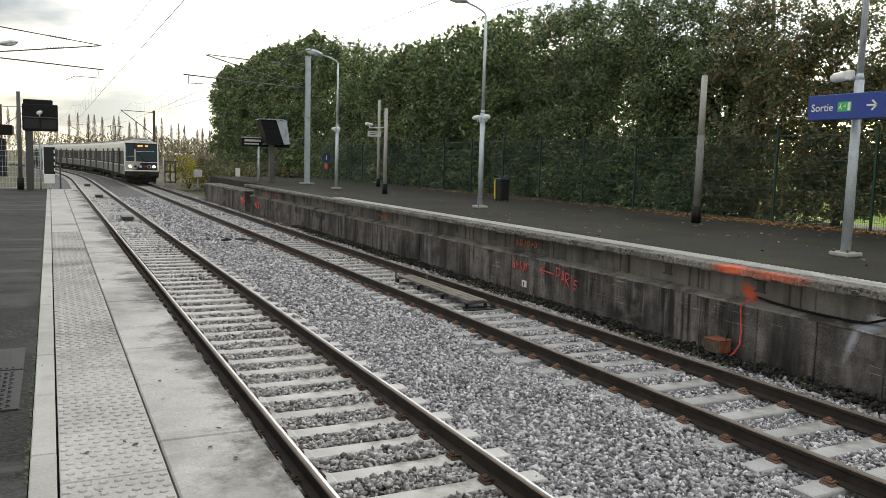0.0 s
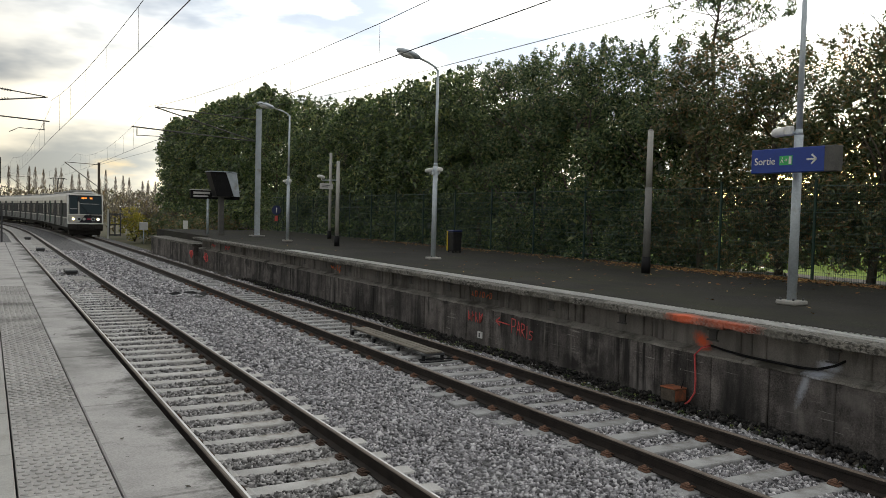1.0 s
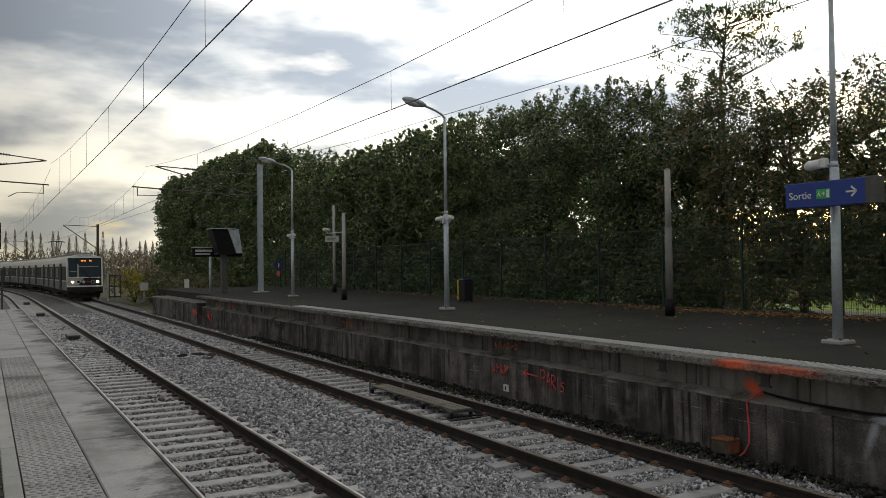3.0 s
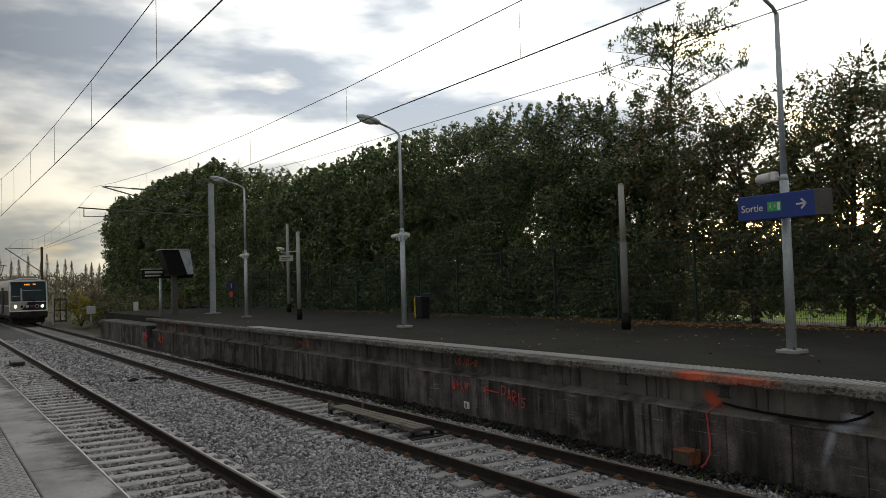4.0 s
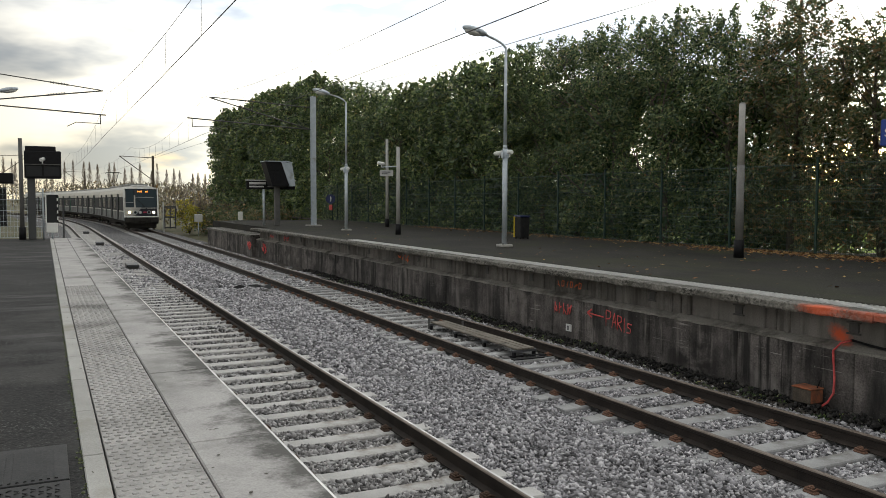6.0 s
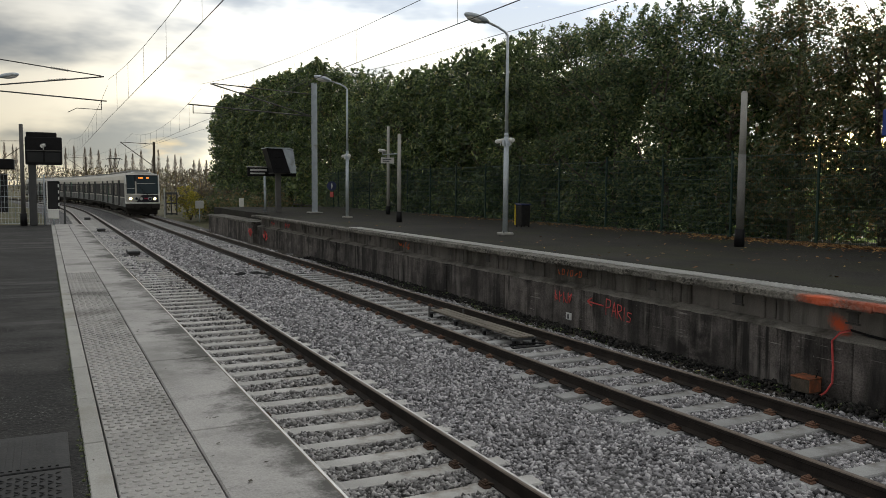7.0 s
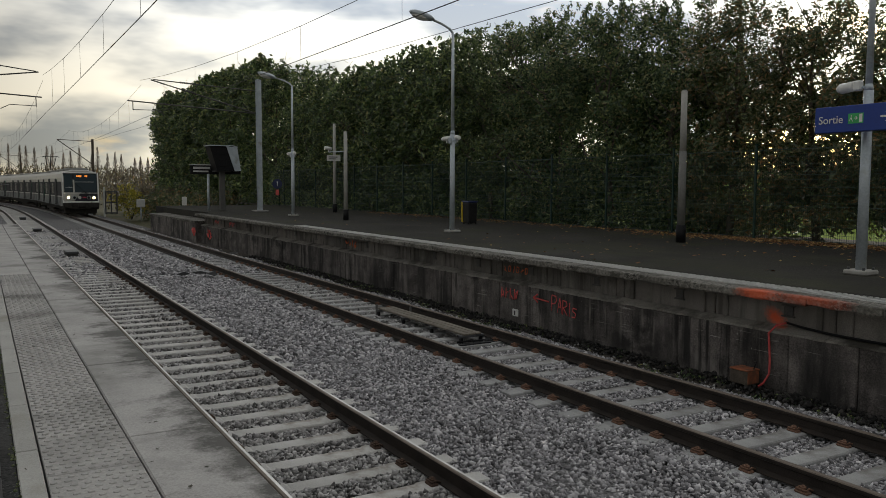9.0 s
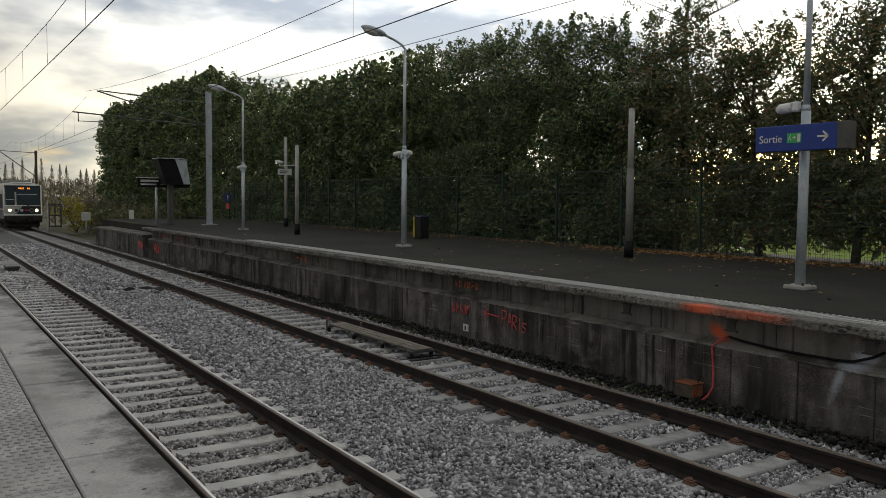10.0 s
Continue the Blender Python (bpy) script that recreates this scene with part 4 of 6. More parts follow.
# ---- green wire fence ----
FENCE_X = 17.85
fence = thing("wire_fence", "dark green welded wire fence along the platform", "fence", (FENCE_X, 0, TOP - 0.06))
bm = bmesh.new()
y0, y1, h = 0.04, 2.91, 2.45
for k in range(49):
    yy = y0 + (y1 - y0) * k / 48
    rod(bm, (0, yy, 0.05), (0, yy, h), 0.003, 0.003, 3, False)
for k in range(13):
    zz = 0.06 + (h - 0.1) * k / 12
    rod(bm, (-0.005, y0, zz), (-0.005, y1, zz), 0.0045, 0.0045, 3, False)
for zz in (0.1, 0.95, 1.75, 2.4):
    rod(bm, (-0.03, y0, zz), (-0.03, y1, zz), 0.006, 0.006, 3, False)
first_panel = tagged(part("wire_panel", bm, M_fence, fence), kind="stuff")
bm = bmesh.new()
box(bm, (-0.03, -0.03, 0), (0.03, 0.03, 2.55), 0.006)
box(bm, (-0.036, -0.036, 2.55), (0.036, 0.036, 2.58), 0.006)
first_post = part("fence_post", bm, M_fence, fence)
for k in range(0, 19):
    y = 1.35 + 2.95 * k
    if k == 0:
        first_panel.location.y = first_post.location.y = y
        continue
    for src in (first_panel, first_post):
        ob = new(src.name.split(".")[0], src.data)
        ob.parent, ob.location = fence, (0, y, 0)
        if src is first_panel:
            tagged(ob, kind="stuff")

# ---- lamps, poles and cameras on the far platform ----
def cctv(name, parent, at, aim):
    """A small white bullet camera on a bracket."""
    bm = bmesh.new()
    d = Vector(aim).normalized()
    p = Vector(at)
    rod(bm, p - d * 0.13, p + d * 0.16, 0.062, 0.066, 10)
    rod(bm, p + d * 0.16, p + d * 0.20, 0.058, 0.05, 10)
    rod(bm, p + Vector((0, 0, -0.05)), p + Vector((0, 0, -0.14)), 0.02, 0.02, 6)
    return part(name, bm, M_white, parent)


def street_lamp(at, height, reach, label, cams=True, side=-1):
    lamp = thing("street_lamp", label, "street lamp", at, "platform lamps")
    bm = bmesh.new()
    box(bm, (-0.19, -0.19, 0), (0.19, 0.19, 0.08), 0.02)
    part("base_plate", bm, M_kerb, lamp)
    for a, b in ((-0.16, -0.16), (0.16, -0.16), (-0.16, 0.16), (0.16, 0.16)):
        bm = bmesh.new()
        rod(bm, (a * 0.8, b * 0.8, 0.07), (a * 0.8, b * 0.8, 0.12), 0.022, 0.02, 6)
        part("bolt", bm, M_darkgrey, lamp)
    bm = bmesh.new()
    rod(bm, (0, 0, 0.06), (0, 0, 2.9), 0.082, 0.074, 12)
    rod(bm, (0, 0, 2.9), (0, 0, 3.0), 0.074, 0.055, 12)
    rod(bm, (0, 0, 3.0), (0, 0, height), 0.055, 0.038, 12)
    pts = [(0, 0, height - 0.03), (side * 0.10, 0, height + 0.08), (side * 0.34, 0, height + 0.19), (side * (reach - 0.45), 0, height + 0.30)]
    pipe(bm, pts, 0.034, 8)
    part("pole", bm, M_galv, lamp)
    bm = bmesh.new()
    bmesh.ops.create_uvsphere(bm, u_segments=16, v_segments=8, radius=1.0,
                              matrix=Matrix.Translation((side * (reach - 0.12), 0, height + 0.38)) @ Matrix.Rotation(side * -0.20, 4, "Y") @ Matrix.Diagonal((0.42, 0.17, 0.11, 1)))
    for f in bm.faces:
        f.smooth = True
    head = part("lamp_head", bm, M_galv, lamp)
    bm = bmesh.new()
    bmesh.ops.create_uvsphere(bm, u_segments=14, v_segments=6, radius=1.0,
                              matrix=Matrix.Translation((side * (reach - 0.06), 0, height + 0.345)) @ Matrix.Rotation(side * -0.20, 4, "Y") @ Matrix.Diagonal((0.30, 0.15, 0.10, 1)))
    part("diffuser", bm, M_white, head)
    if cams:
        bm = bmesh.new()
        rod(bm, (0, -0.34, 2.72), (0, 0.34, 2.72), 0.018, 0.018, 6)
        box(bm, (-0.11, -0.06, 2.62), (0.11, 0.06, 2.80), 0.01)
        bracket = part("camera_bracket", bm, M_galv, lamp)
        cctv("camera_body", bracket, (-0.02, 0.30, 2.79), (-0.25, 1, -0.1))
        cctv("camera_body", bracket, (-0.02, -0.30, 2.79), (-0.25, -1, -0.1))
    return lamp


street_lamp((11.95, 35.95, TOP - 0.004), 5.75, 1.25, "grey galvanised platform lamp with two white cameras")
street_lamp((12.0, 22.15, TOP - 0.004), 5.85, 1.15, "grey galvanised platform lamp with two white cameras")
exit_lamp = street_lamp((11.95, 9.3, TOP - 0.004), 5.75, 1.15, "grey galvanised platform lamp carrying the blue exit sign", False)
bm = bmesh.new()
rod(bm, (-0.05, 0.42, 2.95), (-0.05, 0.05, 2.95), 0.022, 0.022, 6)
bracket = part("camera_bracket", bm, M_galv, exit_lamp)
bm = bmesh.new()
rod(bm, (-0.06, 0.20, 2.98), (-0.06, 0.42, 2.96), 0.08, 0.085, 12)
rod(bm, (-0.06, 0.42, 2.96), (-0.06, 0.48, 2.95), 0.085, 0.05, 12)
box(bm, (-0.12, 0.08, 2.90), (0.0, 0.20, 3.06), 0.02)
part("camera_body", bm, M_white, bracket)

# exit sign
sign = thing("exit_sign", "blue exit sign with white lettering on a lamp post", "sign", (11.62, 9.18, 3.60))
bm = bmesh.new()
box(bm, (-0.01, -0.62, -0.205), (0.20, 0.80, 0.205), 0.008)
part("sign_box", bm, M_blue, sign)
# end cap painted dark grey in place of the shade on this side
bm = bmesh.new()
box(bm, (-0.012, -0.80, -0.207), (0.202, -0.615, 0.207), 0.008)
part("end_cap", bm, M_sleeve_shade, sign, "end cap, its shade put in as dark grey")


def text_part(name, words, size, material, parent, m, depth=0.002):
    cu = bpy.data.curves.new(name, "FONT")
    cu.body, cu.size, cu.extrude = words, size, depth
    cu.resolution_u = 3
    tmp = new(name + "_curve", cu)
    dg = bpy.context.evaluated_depsgraph_get()
    me = bpy.data.meshes.new_from_object(tmp.evaluated_get(dg))
    bpy.data.objects.remove(tmp)
    bpy.data.curves.remove(cu)
    me.transform(m)
    me.materials.clear()
    me.materials.append(material)
    ob = new(name, me)
    ob.parent = parent
    return ob


FACING = Matrix(((0, 0, -1, 0), (-1, 0, 0, 0), (0, 1, 0, 0), (0, 0, 0, 1)))   # text that faces the tracks
text_part("lettering", "Sortie", 0.175, M_white, sign, Matrix.Translation((-0.014, 0.73, -0.062)) @ FACING)
bm = bmesh.new()
box(bm, (-0.016, -0.03, -0.08), (-0.008, 0.22, 0.075), 0)
picto = part("pictogram", bm, M_green, sign)
bm = bmesh.new()
box(bm, (-0.019, -0.015, -0.065), (-0.014, 0.035, 0.06))
for a, b in (((0.07, -0.06), (0.10, 0.0)), ((0.10, 0.0), (0.09, 0.04)), ((0.10, 0.0), (0.13, -0.05)), ((0.05, -0.01), (0.0, -0.01)), ((0.0, -0.01), (0.02, 0.015)), ((0.0, -0.01), (0.02, -0.035))):
    rod(bm, (-0.017, a[0] + 0.07, a[1] + 0.01), (-0.017, b[0] + 0.07, b[1] + 0.01), 0.007, 0.007, 4)
part("symbol", bm, M_white, picto)
bm = bmesh.new()
box(bm, (-0.017, -0.48, -0.014), (-0.008, -0.30, 0.014))
for s_ in (-1, 1):
    vs = box(bm, (-0.017, -0.115, -0.014), (-0.008, 0.0, 0.014))
    bmesh.ops.transform(bm, matrix=Matrix.Translation((0, -0.475, 0.0)) @ Matrix.Rotation(s_ * radians(42), 4, "X") @ Matrix.Translation((0, 0.115, 0)), verts=vs)
part("arrow", bm, M_white, sign)

# bare post with a dark sleeve
post = thing("bare_post", "tall bare grey post with dark lower sleeve", "post", (14.95, 15.95, TOP - 0.004))
bm = bmesh.new()
rod(bm, (0, 0, 2.2), (0, 0, 3.72), 0.085, 0.075, 12)
rod(bm, (0, 0, 3.72), (0, 0, 3.75), 0.078, 0.05, 12)
part("upper_pole", bm, M_wood, post)
bm = bmesh.new()
rod(bm, (0, 0, 0.42), (0, 0, 2.25), 0.10, 0.092, 12)
part("sleeve", bm, surf("grey_post_sleeve", (0.14, 0.138, 0.135), (0.21, 0.207, 0.20), 4.0, 0.7, 0.2), post)
bm = bmesh.new()
rod(bm, (0, 0, 0), (0, 0, 0.43), 0.125, 0.118, 12)
part("foot_guard", bm, M_black, post)

# camera posts farther along
for x, y, h, board in ((12.45, 31.2, 3.5, True), (15.6, 40.0, 4.5, False)):
    post = thing("camera_post", "grey post carrying a white camera and a small board" if board else "plain grey post with black foot guard", "post", (x, y, TOP - 0.004))
    bm = bmesh.new()
    rod(bm, (0, 0, 0.4), (0, 0, h), 0.085, 0.07, 10)
    part("pole", bm, M_wood, post)
    bm = bmesh.new()
    rod(bm, (0, 0, 0), (0, 0, 0.42), 0.115, 0.11, 10)
    part("foot_guard", bm, M_black, post)
    if board:
        bm = bmesh.new()
        box(bm, (-0.80, -0.06, 2.33), (-0.24, -0.02, 2.56), 0.006)
        b = part("name_board", bm, M_pale, post)
        bm = bmesh.new()
        for zz, w in ((2.47, 0.36), (2.40, 0.28)):
            box(bm, (-0.73, -0.066, zz), (-0.73 + w, -0.061, zz + 0.03))
        part("lettering", bm, M_darkgrey, b)
        cctv("camera_body", post, (-0.72, -0.02, 2.82), (-1, -0.35, 0.12))
        bm = bmesh.new()
        rod(bm, (0, 0, 2.72), (-0.72, -0.02, 2.68), 0.02, 0.02, 6)
        part("bracket", bm, M_galv, post)

# round blue and red notice on a thin post
notice = thing("round_notice", "round blue notice above a red plate on the fence", "sign", (17.05, 53.4, TOP - 0.5))
bm = bmesh.new()
rod(bm, (0, 0.05, 1.95), (-0.02, 0, 1.95), 0.32, 0.32, 20)
part("disc", bm, M_navy, notice)
bm = bmesh.new()
rod(bm, (-0.02, 0, 1.95), (-0.035, 0, 1.95), 0.17, 0.17, 16)
part("symbol", bm, M_white, notice)
bm = bmesh.new()
box(bm, (-0.03, -0.33, 1.2), (0.0, 0.33, 1.56), 0.01)
part("red_plate", bm, M_red, notice)
bm = bmesh.new()
rod(bm, (0.1, 0, 0), (0.1, 0, 2.3), 0.03, 0.03, 6)
part("post", bm, M_fence, notice)

# litter bin
binn = thing("litter_bin", "dark litter bin with a yellow edge beside the lamp post", "bin", (15.2, 26.3, TOP - 0.004))
binn.scale = (0.78, 0.78, 1.0)
bm = bmesh.new()
box(bm, (-0.26, -0.28, 0.05), (0.26, 0.28, 0.78), 0.04)
for v in bm.verts:
    if v.co.z < 0.3:
        v.co.x *= 0.9
        v.co.y *= 0.9
part("body", bm, M_cover, binn)
bm = bmesh.new()
box(bm, (-0.275, -0.295, 0.78), (0.275, 0.295, 0.84), 0.03)
part("lid", bm, M_navy, binn)
bm = bmesh.new()
box(bm, (-0.285, 0.22, 0.06), (-0.23, 0.29, 0.80), 0.01)
part("edge_strip", bm, M_yellow, binn)
for a in (-0.2, 0.2):
    for b in (-0.2, 0.2):
        bm = bmesh.new()
        rod(bm, (a, b, 0.0), (a, b, 0.06), 0.04, 0.04, 8)
        part("foot", bm, M_black, binn)

# driver's monitor hood
hood = thing("monitor_hood", "grey hooded monitor cabinet on a steel post", "monitor", (11.12, 44.8, TOP - 0.004))
bm = bmesh.new()
prism(bm, [(-0.74, 3.42), (0.42, 3.42), (0.64, 3.36), (0.72, 2.12), (-0.36, 2.12)], -0.5, 0.5)
part("cabinet", bm, M_black, hood)
bm = bmesh.new()
prism(bm, [(0.12, 3.42), (0.70, 3.36), (0.88, 2.12), (0.56, 2.12)], -0.56, 0.52)
part("side_panel", bm, M_galv, hood, "pale side panel")
bm = bmesh.new()
prism(bm, [(-0.78, 3.42), (-0.78, 3.46), (0.48, 3.47), (0.73, 3.40), (0.71, 3.36), (0.42, 3.425)], -0.6, 0.53)
part("hood", bm, M_galv, hood)
for zz in (2.35, 2.95):
    bm = bmesh.new()
    box(bm, (-0.27 - (zz - 2.35) * 0.32, -0.52, zz), (0.12, -0.49, zz + 0.36), 0.01)
    part("screen", bm, M_black, hood)
bm = bmesh.new()
box(bm, (-0.14, -0.14, 0), (0.14, 0.14, 2.12), 0.015)
box(bm, (-0.45, -0.3, 2.06), (0.45, 0.3, 2.13), 0.02)
part("post", bm, M_sleeve_shade, hood)
board = thing("station_board", "dark station name board with unreadable white lettering", "sign", (11.0, 45.4, TOP - 0.004))
bm = bmesh.new()
box(bm, (-1.4, -0.04, 1.95), (1.3, 0.04, 2.42), 0.01)
b = part("panel", bm, M_black, board)
bm = bmesh.new()
box(bm, (-1.44, -0.06, 2.42), (1.34, 0.06, 2.47), 0.005)
part("frame", bm, M_pale, board)
bm = bmesh.new()
box(bm, (-1.25, -0.048, 2.22), (-0.35, -0.042, 2.34))
box(bm, (-1.25, -0.048, 2.06), (-0.45, -0.042, 2.14))
part("lettering", bm, M_pale, b)
bm = bmesh.new()
rod(bm, (-0.45, 0, 0), (-0.45, 0, 1.96), 0.07, 0.07, 8)
part("post", bm, M_galv, board)

# ---- overhead line ----
mast = thing("overhead_line_mast", "galvanised overhead line mast with insulated cantilever arms", "mast", (12.65, 43.1, TOP - 0.004))
bm = bmesh.new()
box(bm, (-0.35, -0.35, 0), (0.35, 0.35, 0.06), 0.01)
part("base_plate", bm, M_kerb, mast)
bm = bmesh.new()
for a in (-1, 1):
    box(bm, (-0.12, a * 0.12 - 0.012, 0.05), (0.12, a * 0.12 + 0.012, 6.85))
box(bm, (-0.012, -0.12, 0.05), (0.012, 0.12, 6.85))
part("column", bm, M_galv, mast)


def insulator(bm, p, q):
    p, q = Vector(p), Vector(q)
    for k in range(7):
        a = p.lerp(q, k / 7)
        b = p.lerp(q, (k + 0.5) / 7)
        rod(bm, a, b, 0.075, 0.03, 8)


def cantilever(parent, x0, zt, zl, xt, xl, ztt, zll):
    """Top tie, diagonal and steady arm from a mast at x0 to the line."""
    s = 1 if xt > x0 else -1
    bm = bmesh.new()
    rod(bm, (x0, 0, zt), (xt, 0, ztt), 0.026, 0.026, 6)
    rod(bm, (x0, 0, zl), (xt + s * 0.1, 0, ztt - 0.02), 0.032, 0.032, 6)
    rod(bm, (x0, 0, zl), (xl, 0, zll), 0.032, 0.032, 6)
    rod(bm, (xl - s * 0.25, 0, zll), (xl - s * 0.25, 0, zll - 0.45), 0.024, 0.024, 6)
    pipe(bm, [(xl - s * 0.25, 0, zll - 0.42), (xl - s * 1.35, 0, zll - 0.40), (xl - s * 1.75, 0, zll - 0.62)], 0.018, 6)
    # arms in dark grey: their backlit look is put into the colour
    arm = part("cantilever_arm", bm, M_sleeve_shade, parent)
    bm = bmesh.new()
    a, b = Vector((x0, 0, zt)), Vector((xt, 0, ztt))
    insulator(bm, a.lerp(b, 0.62), a.lerp(b, 0.76))
    part("insulator", bm, M_sleeve_shade, arm)
    bm = bmesh.new()
    a = Vector((x0, 0, zl))
    insulator(bm, a.lerp(b, 0.60), a.lerp(b, 0.74))
    part("insulator", bm, M_sleeve_shade, arm)


cantilever(mast, -0.15, 6.25, 5.1, -5.25, -6.45, 6.5, 5.42)
near_mast = thing("overhead_line_mast", "overhead line mast with insulated arms over the near track", "mast", (-3.6, 44.6, -0.6))
bm = bmesh.new()
for a in (-1, 1):
    box(bm, (-0.16, a * 0.16 - 0.012, 0.0), (0.16, a * 0.16 + 0.012, 9.2))
box(bm, (-0.012, -0.16, 0.0), (0.012, 0.16, 9.2))
part("column", bm, M_galv, near_mast)
cantilever(near_mast, 0.15, 9.1, 7.55, 6.0, 6.2, 8.45, 7.25)
for x, y, h in ((8.95, 81.0, 6.6), (-4.4, 96.0, 7.2), (5.6, 140.0, 7.0)):
    m = thing("overhead_line_mast", "distant brown overhead line mast with thin arms", "mast", (x, y, -0.3))
    bm = bmesh.new()
    box(bm, (-0.10, -0.10, 0), (0.10, 0.10, h + 0.3), 0.01)
    part("column", bm, M_bark, m)
    bm = bmesh.new()
    s = -1 if x > bend(y) + 4.8 else 1
    rod(bm, (0, 0, h + 0.1), (s * 2.9, 0, h + 0.2), 0.03, 0.03, 5)
    rod(bm, (0, 0, h - 2.0), (s * 2.9, 0, h + 0.2), 0.04, 0.04, 5)
    part("arm", bm, M_bark, m)


def catenary(axis, spans, label, stagger, lift, mid):
    """Contact wire, messenger wire and droppers along one track."""
    line = thing("overhead_line", label, "wire", (0, 0, 0), "overhead lines")
    con, mes = bmesh.new(), bmesh.new()
    for y0, y1, zs in spans:
        n = 10
        cp, mp = [], []
        for k in range(n + 1):
            t = k / n
            y = y0 + (y1 - y0) * t
            x = axis + bend(y) + stagger * (1 - 2 * t)
            zc = 5.84 + lift - 0.06 * math.sin(math.pi * t)
            zm = zc + mid + (zs - mid) * (2 * t - 1) ** 2
            cp.append((x, y, zc)), mp.append((x, y, zm))
        pipe(con, cp, 0.010, 5), pipe(mes, mp, 0.0075, 5)
        for k in range(1, n):
            drop = bmesh.new()
            rod(drop, cp[k], mp[k], 0.0045, 0.0045, 4)
            part("dropper", drop, M_wire, line)
        stagger = -stagger
    part("contact_wire", con, M_wire, line), part("messenger_wire", mes, M_wire, line)


catenary(RAIL_1, ((-8.0, 44.6, 1.85), (44.6, 96.0, 1.6), (96.0, 140.0, 1.6)), "dark overhead wires above the near track", 0.0, 0.0, 0.95)
catenary(RAIL_2, ((-12.0, 43.1, 1.85), (43.1, 81.0, 1.6), (81.0, 140.0, 1.6)), "dark overhead wires above the far track", 0.12, -0.12, 0.78)
feeder = thing("feeder_wire", "thin feeder wire carried past the masts", "wire")
bm = bmesh.new()
fy = [(12.4, -14, 7.6), (12.4, 4, 7.15), (12.4, 14, 7.05), (12.5, 30, 7.4), (12.6, 43, 7.95), (11.0, 60, 6.9), (9.0, 81, 6.4)]
pipe(bm, fy, 0.010, 5)
part("wire", bm, M_wire, feeder)

# ---- train ----
T_white = surf("train_cream_paint", (0.36, 0.352, 0.325), (0.45, 0.44, 0.41), 1.2, 0.45, 0.03, 0, 20.0, c3=(0.36, 0.35, 0.31), stains=0.35)
T_grey = surf("train_grey_paint", (0.15, 0.16, 0.16), (0.21, 0.22, 0.22), 1.5, 0.65, 0.03, 0, 20.0, c3=(0.09, 0.09, 0.09), stains=0.4, spec=0.15)
T_band = surf("train_dark_band", (0.035, 0.036, 0.04), (0.06, 0.062, 0.066), 1.5, 0.7, 0.02, 0, 20.0, spec=0.1)
T_roof = surf("train_roof", (0.22, 0.22, 0.21), (0.34, 0.34, 0.32), 1.0, 0.7, 0.05, 0, 20.0, c3=(0.12, 0.12, 0.11), stains=0.45)
T_under = surf("train_underframe", (0.02, 0.019, 0.018), (0.045, 0.042, 0.038), 4.0, 0.85, 0.1, 0, 30.0, spec=0.08)
T_panel = surf("train_front_panel", (0.022, 0.023, 0.03), (0.034, 0.035, 0.044), 3.0, 0.6, 0.02, spec=0.12)
T_red = plain("train_red", (0.36, 0.035, 0.07), 0.45)
T_green = plain("train_green", (0.04, 0.30, 0.15), 0.45)
T_lamp = plain("headlight", (1.0, 0.80, 0.42), 0.3, 0, 9.0)
T_led = plain("led_orange", (1.0, 0.28, 0.04), 0.5, 0, 1.6)
T_glass = bpy.data.materials.new("train_glass")
T_glass.use_nodes = True
_b = T_glass.node_tree.nodes["Principled BSDF"]
_b.inputs["Base Color"].default_value, _b.inputs["Roughness"].default_value = (0.02, 0.032, 0.035, 1), 0.06
_b.inputs["Specular IOR Level"].default_value = 0.45

T_side = plain("train_side_glass", (0.02, 0.022, 0.025), 0.35)
T_side.node_tree.nodes["Principled BSDF"].inputs["Specular IOR Level"].default_value = 0.2
CAR = 25.6


def half_profile():
    return [(1.28, 0.55), (1.40, 0.80), (1.40, 1.50), (1.40, 1.60), (1.40, 2.74), (1.38, 3.02), (1.27, 3.36), (0.98, 3.60), (0.5, 3.70)]


def ring():
    h = half_profile()
    return [(-x, z) for x, z in h] + [(x, z) for x, z in reversed(h)]


SEG = [5, 1, 0, 2, 0, 0, 0, 3, 3, 3, 0, 0, 0, 2, 0, 1, 5, 5]


def car_shell(nose):
    bm = bmesh.new()
    r = ring()
    loops = []
    if nose:
        for k, (sx, sz, off) in enumerate(((0.93, 0.975, 0.0), (0.985, 0.99, 0.14), (1.0, 1.0, 0.9))):
            loops.append([bm.verts.new((x * sx, off + (0.17 * max(0.0, z - 1.7) if k < 2 else 0.32), 0.55 + (z - 0.55) * sz)) for x, z in r])
    else:
        loops.append([bm.verts.new((x * 0.94, 0.0, z)) for x, z in r])
        loops.append([bm.verts.new((x, 0.18, z)) for x, z in r])
    loops.append([bm.verts.new((x, CAR - 0.35, z)) for x, z in r])
    loops.append([bm.verts.new((x * 0.94, CAR - 0.17, z)) for x, z in r])
    for i, (a, b) in enumerate(zip(loops, loops[1:])):
        for j in range(len(r)):
            f = bm.faces.new((a[j], a[(j + 1) % len(r)], b[(j + 1) % len(r)], b[j]))
            f.material_index = 0 if (nose and i < 1 and 2 <= j < 15) else SEG[j]
    f = bm.faces.new(loops[0])
    f.material_index = 0 if nose else 5
    bm.faces.new(loops[-1][::-1]).material_index = 5
    bmesh.ops.recalc_face_normals(bm, faces=bm.faces)
    return bm


def mesh_of(name, bm, *mats):
    me = bpy.data.meshes.new(name)
    bm.to_mesh(me)
    bm.free()
    for m in mats:
        me.materials.append(m)
    return me


